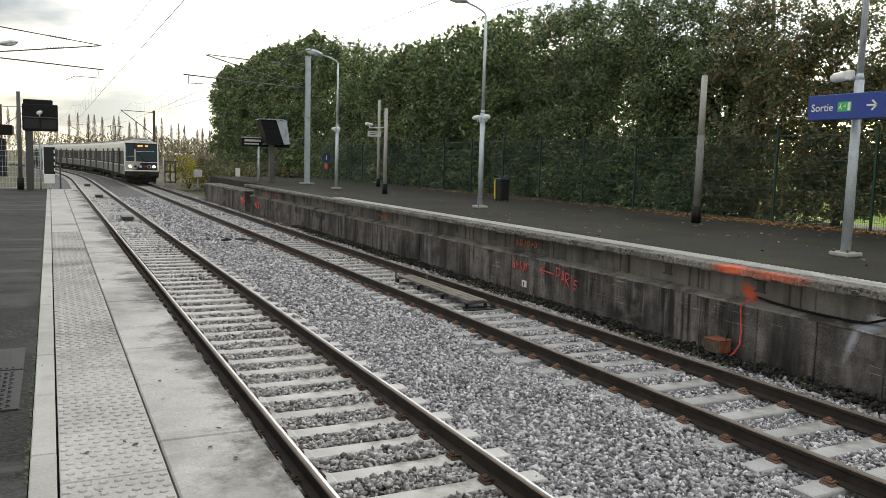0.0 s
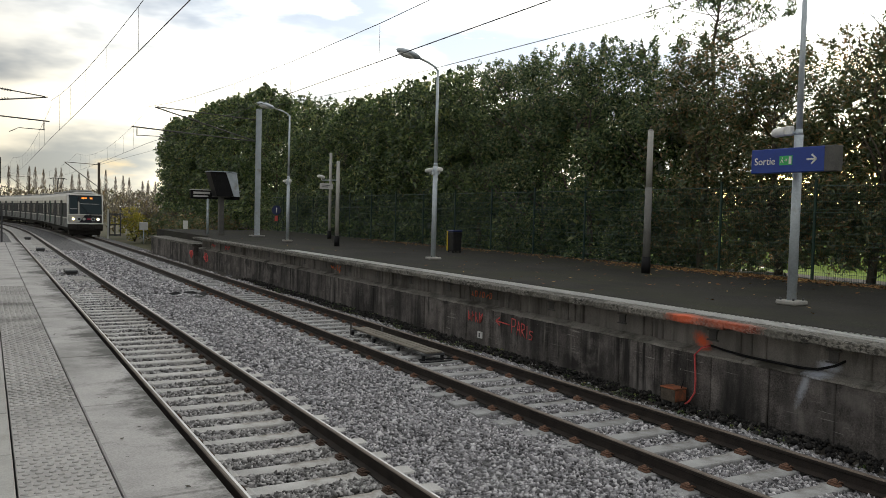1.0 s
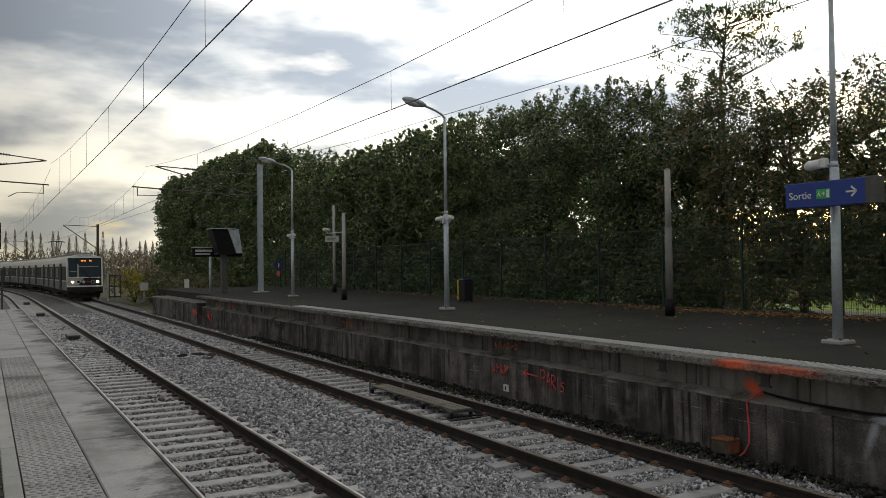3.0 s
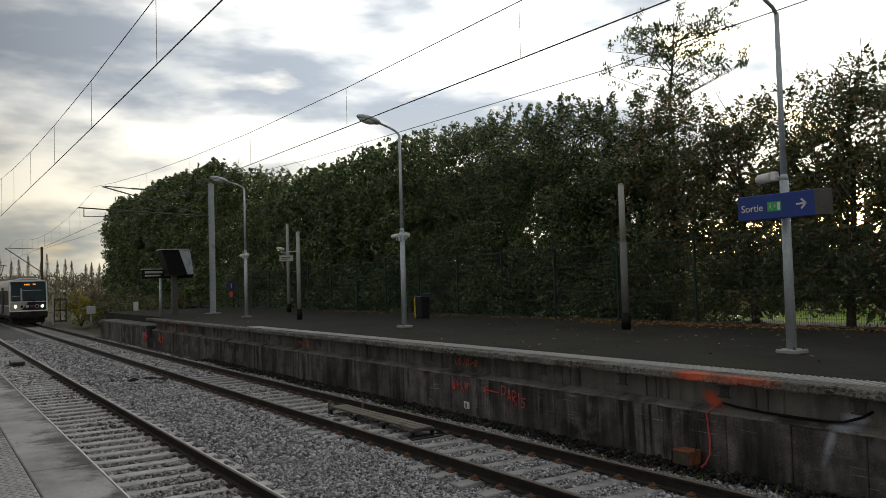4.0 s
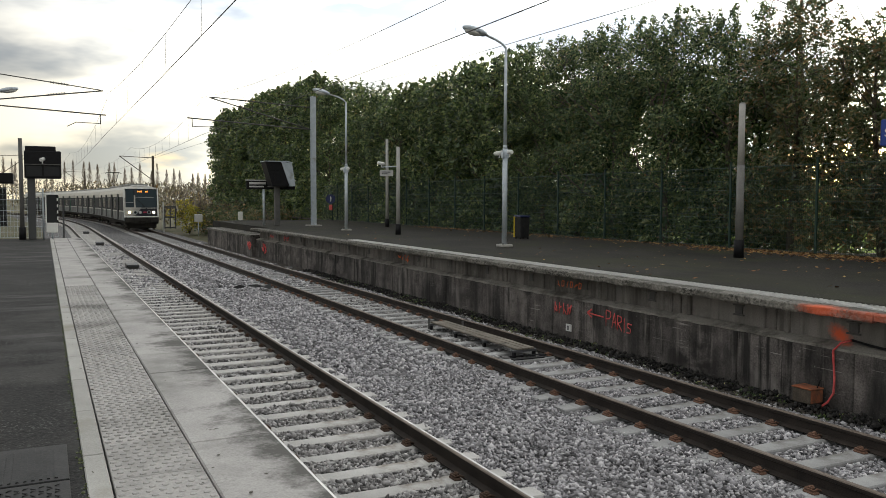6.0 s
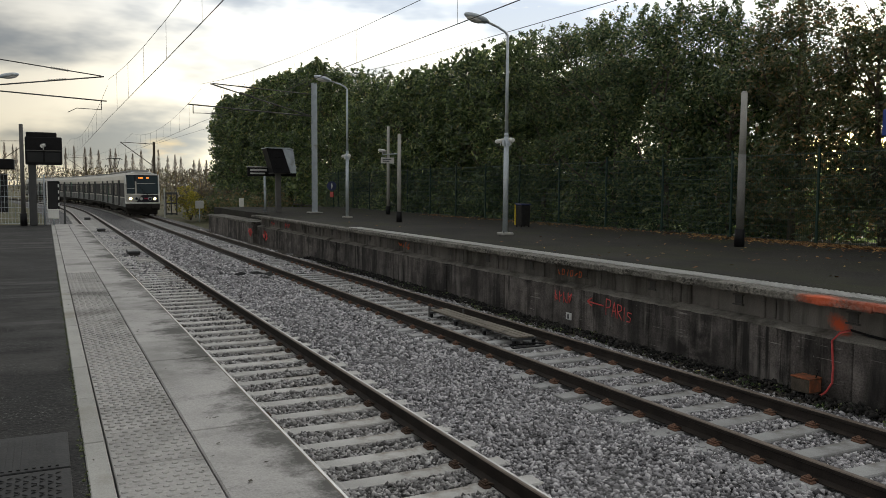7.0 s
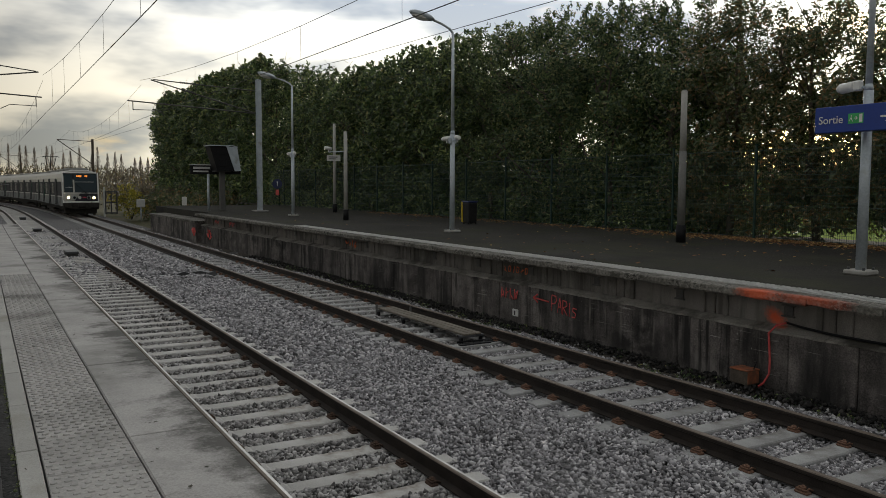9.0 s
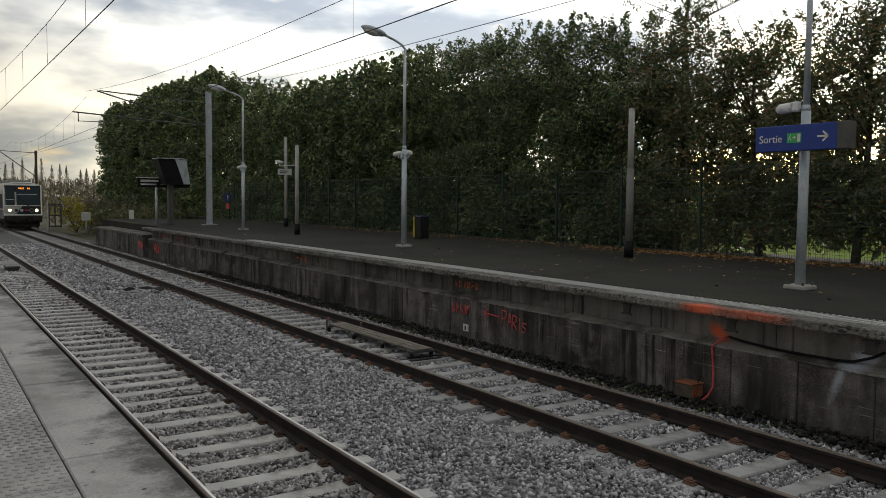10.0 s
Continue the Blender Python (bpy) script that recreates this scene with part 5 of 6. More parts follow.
def door_mesh(s):
    bm = bmesh.new()
    x = s * 1.395
    box(bm, (x - 0.05, -0.66, 0.98), (x + s * 0.012, 0.66, 2.98), 0.0, 0)
    for a in (-0.33, 0.33):
        box(bm, (x, a - 0.20, 1.75), (x + s * 0.022, a + 0.20, 2.7), 0.01, 1)
    box(bm, (x, -0.03, 1.0), (x + s * 0.026, 0.03, 2.95), 0.0, 2)
    for a, k in ((-0.72, 4), (0.72, 3)):
        box(bm, (x - 0.02, a - 0.06, 0.98), (x + s * 0.02, a + 0.06, 2.98), 0.0, k)
    box(bm, (x - 0.06, -0.75, 0.86), (x + s * 0.06, 0.75, 0.97), 0.0, 5)
    return mesh_of("door", bm, T_band, T_side, T_under, T_red, T_green, T_under)


def window_mesh(s):
    bm = bmesh.new()
    x = s * 1.40
    for a in (-0.42, 0.42):
        box(bm, (x - 0.02, a - 0.32, 1.74), (x + s * 0.008, a + 0.32, 2.62), 0.02, 0)
        for b in (-0.335, 0.335):
            box(bm, (x - 0.02, a + b - 0.015, 1.72), (x + s * 0.016, a + b + 0.015, 2.64), 0, 1)
        box(bm, (x - 0.02, a - 0.33, 2.22), (x + s * 0.016, a + 0.33, 2.25), 0, 1)
    return mesh_of("window", bm, T_side, M_pale)


def bogie_mesh():
    bm = bmesh.new()
    for yy in (-1.2, 1.2):
        for x in (-0.75, 0.75):
            rod(bm, (x - 0.07, yy, 0.45), (x + 0.07, yy, 0.45), 0.45, 0.45, 18)
        rod(bm, (-0.75, yy, 0.45), (0.75, yy, 0.45), 0.08, 0.08, 8)
    for x in (-1.02, 1.02):
        box(bm, (x - 0.08, -1.7, 0.38), (x + 0.08, 1.7, 0.66), 0.03)
        for yy in (-1.2, 1.2):
            box(bm, (x - 0.11, yy - 0.16, 0.30), (x + 0.11, yy + 0.16, 0.62), 0.03)
    return mesh_of("bogie", bm, T_under)


def underbox_mesh():
    bm = bmesh.new()
    box(bm, (-1.25, -3.2, 0.28), (1.25, 3.0, 0.70), 0.05)
    box(bm, (-1.3, -5.5, 0.50), (1.3, 5.5, 0.72), 0.03)
    return mesh_of("equipment_box", bm, T_under)


def roofbox_mesh():
    bm = bmesh.new()
    box(bm, (-0.75, -1.6, 3.66), (0.75, 1.6, 3.86), 0.04)
    return mesh_of("roof_unit", bm, T_roof)


SHELL_N, SHELL_M = mesh_of("car_body", car_shell(True), T_white, T_grey, T_band, T_roof, T_under, T_under), mesh_of("car_body", car_shell(False), T_white, T_grey, T_band, T_roof, T_under, T_under)
DOORS, WINS = {s: door_mesh(s) for s in (-1, 1)}, {s: window_mesh(s) for s in (-1, 1)}
BOGIE, UNDER, ROOFB = bogie_mesh(), underbox_mesh(), roofbox_mesh()
NOSE = 72.0
train = thing("train", "grey and cream commuter train with lit headlights approaching", "train", (0, 0, 0))


def child(name, mesh, parent, at=(0, 0, 0)):
    ob = new(name, mesh)
    ob.parent, ob.location = parent, at
    return ob


first_car = None
for k in range(4):
    y0 = NOSE + k * CAR
    ya, yb = y0, y0 + CAR
    xa, xb = RAIL_2 + bend(ya), RAIL_2 + bend(yb)
    body = child("car_body", SHELL_N if k == 0 else SHELL_M, train, (xa, ya, 0))
    body.rotation_euler = (0, 0, -math.atan2(xb - xa, CAR))
    first_car = first_car or body
    for s in (-1, 1):
        for d in (4.2, 10.0, 15.8, 21.6):
            child("door", DOORS[s], body, (0, d, 0))
        for d in (7.1, 12.9, 18.7) + ((23.9,) if k else (23.9,)):
            child("window", WINS[s], body, (0, d, 0))
    for d in (3.8, 21.2):
        child("bogie", BOGIE, body, (0, d, 0))
    child("equipment_box", UNDER, body, (0, 12.5, 0))
    for d in ((3.6, 9.0, 18.5) if k == 0 else (6.0, 19.0)):
        child("roof_unit", ROOFB, body, (0, d, 0))

# colour stripes over the doors on the side, from the door head up to the roof edge
bm = bmesh.new()
for d in (4.2, 10.0):
    for s in (-1, 1):
        for a, k in ((-0.72, 0), (0.72, 1)):
            vs = [bm.verts.new((s * x, NOSE + d + a + e, z)) for e in (-0.14, 0.14) for x, z in ((1.405, 2.80), (1.386, 3.02), (1.276, 3.365))]
            bm.faces.new((vs[0], vs[1], vs[4], vs[3])).material_index = k
            bm.faces.new((vs[1], vs[2], vs[5], vs[4])).material_index = k
for v in bm.verts:
    v.co.x += RAIL_2
    v.co.y -= 0.0
part("door_stripe", bm, [T_green, T_red], train)


def front(name, x0, x1, z0, z1, proud, material, bevel=0.03, label=""):
    """A plate on the sloping front of the leading car."""
    bm = bmesh.new()
    box(bm, (x0, -proud, z0), (x1, 0.05, z1), bevel)
    for v in bm.verts:
        v.co.y += 0.17 * max(0.0, v.co.z - 1.7)
        v.co.x += RAIL_2
        v.co.y += NOSE
    return part(name, bm, material, train, label)


front("front_mask", -1.27, 1.27, 1.16, 3.42, 0.012, T_panel, 0.06, "dark recessed front mask")
front("front_apron", -1.32, 1.32, 0.52, 1.075, 0.03, T_under, 0.03)
front("windscreen", -1.22, -0.56, 1.88, 3.36, 0.03, T_glass, 0.04, "narrow side windscreen")
front("windscreen", -0.44, 1.22, 1.88, 3.36, 0.03, T_glass, 0.04, "wide main windscreen")
front("trim", -1.27, 1.27, 1.80, 1.845, 0.035, M_white, 0.005)
front("trim", -1.34, 1.34, 1.06, 1.16, 0.045, M_white, 0.01)
front("trim", -1.345, -1.245, 1.10, 3.46, 0.04, M_white, 0.01)
front("trim", 1.245, 1.345, 1.10, 3.46, 0.04, M_white, 0.01)
front("trim", -1.2, 1.2, 3.40, 3.52, 0.04, M_white, 0.01)
front("sun_blind", -0.42, 1.0, 2.70, 2.73, 0.036, M_pale, 0.0)
front("sun_blind", -1.15, -0.6, 2.28, 2.31, 0.036, M_pale, 0.0)
for x0, x1 in ((-0.28, -0.20), (-0.17, -0.09), (-0.06, -0.02), (0.01, 0.09), (0.33, 0.41), (0.44, 0.52)):
    front("destination_text", x0, x1, 3.12, 3.24, 0.034, T_led, 0.0)
for x, m, r in ((-0.92, T_lamp, 0.10), (0.95, T_lamp, 0.10), (-0.48, M_black, 0.11), (0.58, M_black, 0.11)):
    bm = bmesh.new()
    rod(bm, (RAIL_2 + x, NOSE - 0.05, 1.46), (RAIL_2 + x, NOSE + 0.02, 1.46), r, r, 18)
    lampo = part("headlight" if m is T_lamp else "marker_lamp", bm, m, train)
    bm = bmesh.new()
    for k in range(14):
        a, b = 6.2832 * k / 14, 6.2832 * (k + 1) / 14
        rod(bm, (RAIL_2 + x + math.cos(a) * (r + 0.02), NOSE - 0.05, 1.46 + math.sin(a) * (r + 0.02)), (RAIL_2 + x + math.cos(b) * (r + 0.02), NOSE - 0.05, 1.46 + math.sin(b) * (r + 0.02)), 0.022, 0.022, 5)
    part("rim", bm, M_galv, lampo)
bm = bmesh.new()
rod(bm, (RAIL_2 - 0.10, NOSE - 0.03, 1.47), (RAIL_2 - 0.10, NOSE, 1.47), 0.12, 0.12, 16)
part("emblem", bm, M_pale, train)
front("emblem", 0.12, 0.40, 1.42, 1.53, 0.03, T_red, 0.01)
bm = bmesh.new()
pipe(bm, [(RAIL_2 + 0.42, NOSE - 0.02, 1.80), (RAIL_2 + 0.10, NOSE + 0.02, 2.10), (RAIL_2 - 0.38, NOSE + 0.08, 2.62)], 0.018, 5)
pipe(bm, [(RAIL_2 + 0.36, NOSE - 0.02, 1.80), (RAIL_2 + 0.06, NOSE + 0.02, 2.02)], 0.014, 5)
part("wiper", bm, M_black, train)
for x in (-0.98, 0.98):
    bm = bmesh.new()
    box(bm, (RAIL_2 + x - 0.34, NOSE - 0.22, 0.62), (RAIL_2 + x + 0.34, NOSE + 0.5, 1.05), 0.06)
    part("buffer_box", bm, T_under, train)
bm = bmesh.new()
box(bm, (RAIL_2 - 0.26, NOSE - 0.30, 0.72), (RAIL_2 + 0.26, NOSE + 0.4, 1.02), 0.05)
rod(bm, (RAIL_2, NOSE - 0.42, 0.86), (RAIL_2, NOSE - 0.2, 0.86), 0.14, 0.16, 12)
part("coupler", bm, T_under, train)
bm = bmesh.new()
box(bm, (RAIL_2 - 1.2, NOSE + 0.3, 0.16), (RAIL_2 + 1.2, NOSE + 1.3, 0.9), 0.08)
part("snowplough", bm, T_under, train)
# scrawled white tag on the roof front
random.seed(8)
bm = bmesh.new()
for k in range(6):
    x = RAIL_2 - 0.75 + k * 0.27
    pts = [(x + random.uniform(-0.05, 0.2), NOSE + 0.42 + j * 0.08, 3.545 + j * 0.04 + random.uniform(-0.01, 0.02)) for j in range(4)]
    pipe(bm, pts, 0.03, 4)
part("paint_tag", bm, M_whitespray, train)
# raised collector on the roof
bm = bmesh.new()
px, py = RAIL_2, NOSE + 29.0
pipe(bm, [(px, py, 3.75), (px, py + 1.0, 4.55), (px, py, 5.6)], 0.06, 6)
for s in (-1, 1):
    pipe(bm, [(px + s * 0.35, py + 1.0, 4.55), (px + s * 0.55, py, 5.6)], 0.04, 5)
    pipe(bm, [(px, py, 5.62), (px + s * 0.6, py, 5.62), (px + s * 0.85, py, 5.5)], 0.045, 5)
box(bm, (px - 0.5, py - 0.4, 3.68), (px + 0.5, py + 0.6, 3.82), 0.03)
part("current_collector", bm, M_wire, train)

# ---- end of the near platform ----
scr = thing("monitor_cabinet", "black monitor cabinet with a white camera on a grey post", "monitor", (-0.9, 32.35, TOP - 0.004))
bm = bmesh.new()
rod(bm, (0, 0, 0), (0, 0, 3.42), 0.075, 0.065, 10)
part("post", bm, M_sleeve_shade, scr)
bm = bmesh.new()
rod(bm, (0, 0, 0), (0, 0, 0.42), 0.115, 0.11, 10)
part("foot_guard", bm, M_black, scr)
bm = bmesh.new()
box(bm, (0.10, 0.0, 2.08), (1.24, 0.55, 3.02), 0.03)
box(bm, (0.14, 0.05, 3.0), (1.08, 0.5, 3.18), 0.03)
cab = part("cabinet", bm, M_black, scr)
for x0 in (0.16, 0.70):
    bm = bmesh.new()
    box(bm, (x0, -0.012, 2.16), (x0 + 0.48, 0.01, 2.50), 0.01)
    part("screen", bm, T_side, cab)
bm = bmesh.new()
box(bm, (0.10, -0.03, 2.54), (1.24, 0.0, 2.57))
part("shelf_edge", bm, M_sleeve_shade, cab)
cctv("camera_body", cab, (0.66, -0.18, 2.72), (-0.25, -1, -0.15))
bm = bmesh.new()
box(bm, (0.18, 0.12, 0), (0.42, 0.36, 2.1), 0.02)
part("leg", bm, M_darkgrey, scr)

box_u = thing("equipment_cabinet", "white cabinet with dark glass and striped edge", "cabinet", (0.02, 32.6, TOP - 0.004))
bm = bmesh.new()
box(bm, (-0.19, -0.1, 0.22), (0.17, 0.12, 0.56), 0.02)
part("lower_box", bm, M_white, box_u)
bm = bmesh.new()
box(bm, (-0.17, -0.06, 0.56), (0.17, 0.10, 1.52), 0.01)
part("glass_case", bm, T_side, box_u)
for x in (-0.19, 0.17):
    for k in range(9):
        bm = bmesh.new()
        box(bm, (x - 0.02, -0.09, 0.56 + k * 0.107), (x + 0.02, 0.1, 0.56 + k * 0.107 + 0.107))
        part("stripe", bm, M_white if k % 2 or x < 0 else M_black, box_u)
bm = bmesh.new()
box(bm, (-0.21, -0.1, 1.52), (0.19, 0.12, 1.56), 0.01)
part("cap", bm, M_white, box_u)
bm = bmesh.new()
rod(bm, (-0.28, 0.05, 0), (-0.28, 0.05, 1.75), 0.03, 0.03, 6)
rod(bm, (0.0, 0.05, 0), (0.0, 0.05, 0.25), 0.03, 0.03, 6)
part("stand", bm, M_galv, box_u)

gate = thing("end_railing", "grey wire railing closing the platform end", "railing", (-6.0, 33.1, TOP - 0.02))
bm = bmesh.new()
for k in range(60):
    rod(bm, (0.0 + k * 0.105, 0, 0.05), (0.0 + k * 0.105, 0, 1.75), 0.005, 0.005, 3, False)
for k in range(10):
    rod(bm, (0, 0, 0.06 + k * 0.187), (6.2, 0, 0.06 + k * 0.187), 0.006, 0.006, 3, False)
tagged(part("wire_panel", bm, M_galv, gate), kind="stuff")
for x in (0.0, 2.1, 4.2, 6.38):
    bm = bmesh.new()
    box(bm, (x - 0.03, -0.03, 0), (x + 0.03, 0.03, 1.8 if x < 6 else 1.4), 0.006)
    part("post", bm, M_darkgrey if x > 6 else M_galv, gate)
bm = bmesh.new()
rod(bm, (6.38, 0, 1.38), (6.75, 0.0, 1.38), 0.015, 0.015, 5)
part("arm", bm, M_darkgrey, gate)

shelter = thing("platform_shelter", "dark shelter roof with blue edge beyond the platform end", "shelter", (-4.2, 38.5, -0.5))
bm = bmesh.new()
box(bm, (-2.6, -0.8, 3.65), (2.9, 0.9, 4.05), 0.03)
part("roof", bm, M_black, shelter)
bm = bmesh.new()
box(bm, (-2.6, -0.83, 4.07), (2.3, -0.75, 4.42), 0.01)
part("fascia", bm, M_blue, shelter)
for x in (-2.2, 0.4, 2.0):
    bm = bmesh.new()
    rod(bm, (x, 0, 0), (x, 0, 3.66), 0.07, 0.07, 8)
    part("column", bm, M_galv, shelter)
bm = bmesh.new()
box(bm, (-2.4, 0.82, 1.9), (2.6, 0.86, 3.5))
part("glass_wall", bm, T_side, shelter)

for x, y, h in ((-3.55, 27.5, 5.6), (-3.1, 40.5, 5.6)):
    street_lamp((x, y, TOP - 0.004 if y < 33 else -0.6), h if y < 33 else h + 1.75, 1.75, "grey platform lamp reaching over the near platform", False, 1)

# ---- lineside things ----
M_oak = surf("weathered_oak", (0.10, 0.088, 0.072), (0.20, 0.175, 0.145), 4.0, 0.9, 0.5, 0, 50.0, c3=(0.05, 0.045, 0.04), stains=0.4)
ramp = thing("contact_ramp", "weathered timber contact ramp on iron feet between rails", "track equipment", (7.2, 15.0, -0.19))
for x0 in (-0.18, -0.055, 0.07):
    bm = bmesh.new()
    box(bm, (x0, -1.65, 0.125), (x0 + 0.115, 1.8, 0.160), 0.008)
    bmesh.ops.subdivide_edges(bm, edges=[e for e in bm.edges if abs(e.verts[0].co.y - e.verts[1].co.y) > 1], cuts=6)
    for v in bm.verts:
        v.co.z += random.uniform(-0.004, 0.004)
    part("plank", bm, M_oak, ramp)
for yy in (-1.6, -0.55, 0.6, 1.72):
    bm = bmesh.new()
    box(bm, (-0.24, yy - 0.045, 0.085), (0.24, yy + 0.045, 0.125), 0.006)
    part("crossbar", bm, M_darkgrey, ramp)
    for xx in (-0.20, 0.20):
        bm = bmesh.new()
        box(bm, (xx - 0.022, yy - 0.03, -0.04), (xx + 0.022, yy + 0.03, 0.10))
        box(bm, (xx - 0.055, yy - 0.06, -0.04), (xx + 0.055, yy + 0.06, -0.015), 0.004)
        part("foot", bm, M_black, ramp)
for xx, yy in ((-0.22, 1.78), (0.22, 1.1)):
    bm = bmesh.new()
    box(bm, (xx - 0.02, yy - 0.02, 0.0), (xx + 0.02, yy + 0.02, 0.24), 0.004)
    part("upright", bm, M_sleeve_shade, ramp)
bm = bmesh.new()
box(bm, (-0.36, -1.86, -0.01), (0.5, -1.76, 0.02), 0.006)
part("end_bar", bm, M_black, ramp)
bm = bmesh.new()
pipe(bm, [(-0.3, -1.62, 0.02), (0.2, -1.7, 0.03), (0.55, -1.9, 0.02)], 0.016, 5)
part("cable", bm, M_black, ramp)
for x, y, l in ((2.82, 35.3, 1.2), (2.68, 53.3, 1.2), (2.7, 71, 1.0)):
    b = thing("track_box", "dark equipment box lying between the near rails", "track equipment", (x, y, -0.2))
    bm = bmesh.new()
    box(bm, (-0.22, -l / 2, 0.10), (0.22, l / 2, 0.20), 0.02)
    part("cover", bm, M_darkgrey, b)
    for yy in (-l * 0.4, l * 0.4):
        bm = bmesh.new()
        box(bm, (-0.2, yy - 0.05, -0.05), (0.2, yy + 0.05, 0.10), 0.01)
        part("foot", bm, M_sleeve_shade, b)
rag = thing("torn_rag", "torn black plastic rag lying on the ballast", "litter", (5.28, 25.7, -0.17))
random.seed(3)
bm = bmesh.new()
g = [[bm.verts.new((-0.40 + i * 0.19 + random.uniform(-0.08, 0.08), -0.25 + j * 0.26 + random.uniform(-0.08, 0.08) - i * 0.06, 0.02 + random.uniform(0, 0.13))) for j in range(3)] for i in range(6)]
for i in range(5):
    for j in range(2):
        if random.random() < 0.85:
            bm.faces.new((g[i][j], g[i + 1][j], g[i + 1][j + 1], g[i][j + 1]))
bmesh.ops.solidify(bm, geom=bm.faces[:], thickness=0.012)
part("sheet", bm, M_black, rag)
# marks of a hand-painted stripe on the far rail's web
bm = bmesh.new()
box(bm, (7.742, 5.82, -0.14), (7.752, 5.86, -0.02))
tagged(part("paint_mark", bm, M_white), "white paint mark on the rail web", "paint mark", kind="structure")

jb = thing("junction_box", "orange-sprayed junction box at the foot of the wall", "junction box", (8.90, 8.99, -0.20))
bm = bmesh.new()
box(bm, (-0.12, -0.145, 0.03), (0.12, 0.145, 0.22), 0.012)
part("body", bm, M_bark, jb)
bm = bmesh.new()
box(bm, (-0.13, -0.155, 0.22), (0.13, 0.155, 0.242), 0.008)
part("lid", bm, M_boxpaint, jb)
bm = bmesh.new()
box(bm, (-0.11, -0.152, 0.05), (0.11, -0.142, 0.215))
part("paint_patch", bm, M_boxpaint, jb)
for yy in (-0.1, 0.1):
    bm = bmesh.new()
    box(bm, (-0.1, yy - 0.025, -0.08), (0.1, yy + 0.025, 0.035), 0.004)
    part("foot", bm, M_sleeve_shade, jb)
bm = bmesh.new()
pipe(bm, [(0.02, -0.13, 0.23), (0.03, -0.15, 0.30), (0.02, -0.18, 0.36)], 0.008, 5)
part("wire_end", bm, M_black, jb)
cable = thing("orange_cable", "orange and black cable running down the wall", "cable")
bm = bmesh.new()
pipe(bm, [(9.22, 8.58, 0.705), (9.10, 8.66, 0.665), (9.02, 8.71, 0.56), (9.035, 8.69, 0.2), (9.03, 8.69, 0.0), (8.98, 8.74, -0.13), (8.92, 8.86, -0.25)], 0.015, 7)
part("drop", bm, M_redspray, cable)
bm = bmesh.new()
pipe(bm, [(9.22, 8.60, 0.705), (9.17, 8.3, 0.685), (9.15, 7.9, 0.665), (9.15, 7.4, 0.66), (9.15, 7.0, 0.662), (9.17, 6.8, 0.675), (9.22, 6.6, 0.75), (9.27, 6.48, 0.83)], 0.017, 7)
part("run", bm, M_black, cable)
wb = thing("marker_plate", "small white marker plate with dark figure on the wall", "plate", (FACE - 0.02, 14.7, 0.0))
bm = bmesh.new()
box(bm, (-0.01, -0.09, -0.07), (0.015, 0.09, 0.07), 0.004)
part("plate", bm, M_white, wb)
bm = bmesh.new()
box(bm, (-0.014, -0.015, -0.05), (-0.009, 0.03, 0.04))
part("figure", bm, M_darkgrey, wb)


# ---- spray paint on the wall ----
def strokes(parent, name, x, y0, z0, w, h, lines, r, material):
    """Sprayed lines; each is a row of (across, up) in a letter box w by h, read along the wall from far to near."""
    bm = bmesh.new()
    for line in lines:
        pts = [(x, y0 - a * w, z0 + b * h) for a, b in line]
        for p, q in zip(pts, pts[1:]):
            vs = rod(bm, p, q, r, r, 6)
            bmesh.ops.scale(bm, vec=(0.3, 1, 1), space=Matrix.Translation((-x, 0, 0)), verts=vs)
    return part(name, bm, material, parent)


LETTER = {"P": [[(0, 0), (0, 1)], [(0, 1), (0.7, 0.95), (0.8, 0.7), (0.6, 0.5), (0, 0.45)]],
          "A": [[(0, 0), (0.4, 1), (0.75, 0)], [(0.12, 0.4), (0.66, 0.4)]],
          "R": [[(0, 0), (0, 1)], [(0, 1), (0.65, 0.92), (0.7, 0.65), (0.1, 0.48), (0.75, 0)]],
          "I": [[(0.3, 0), (0.3, 1)]],
          "S": [[(0.9, 0.75), (0.3, 0.8), (0.25, 0.55), (0.75, 0.4), (0.65, 0.1), (0.1, 0.1)]]}
tag = thing("wall_writing", "red and orange sprayed writing on the sooty wall", "graffiti")
SX = FACE - 0.022
strokes(tag, "arrow", SX, 14.1, 0.30, 0.5, 0.16, [[(0, 0.5), (1, 0.35)], [(0.3, 1), (0, 0.5), (0.3, 0)]], 0.014, M_redspray)
for k, ch in enumerate("PARIS"):
    strokes(tag, "letter", SX, 13.52 - (0.0, 0.17, 0.33, 0.47, 0.57)[k], 0.20 - 0.015 * k, 0.175, 0.30 - 0.015 * k, LETTER[ch], 0.011, M_redspray)
random.seed(12)
for k in range(4):
    ln = [[(random.random(), random.random()) for _ in range(4)], [(0.1, 0), (0.15, 1)]]
    strokes(tag, "scrawl", SX, 15.2 - 0.15 * k, 0.25, 0.14, 0.22, ln, 0.014, M_redspray)
for k in range(6):
    ln = [[(0.1, 0.1), (0.2, 0.95), (0.8, 0.9), (0.7, 0.2), (0.15, 0.1)]] if k % 2 else [[(random.random(), random.random()) for _ in range(4)]]
    strokes(tag, "scrawl", PANEL - 0.035, 15.35 - 0.145 * k, 0.76, 0.12, 0.14, ln, 0.012, M_orange)
for y0 in (23.7, 36.5, 39.0):
    for k in range(5):
        ln = [[(random.random(), random.random()) for _ in range(4)]]
        strokes(tag, "scrawl", PANEL - 0.035, y0 - 0.16 * k, 0.72, 0.2, 0.2, ln, 0.02, M_orange if y0 < 30 else M_redspray)
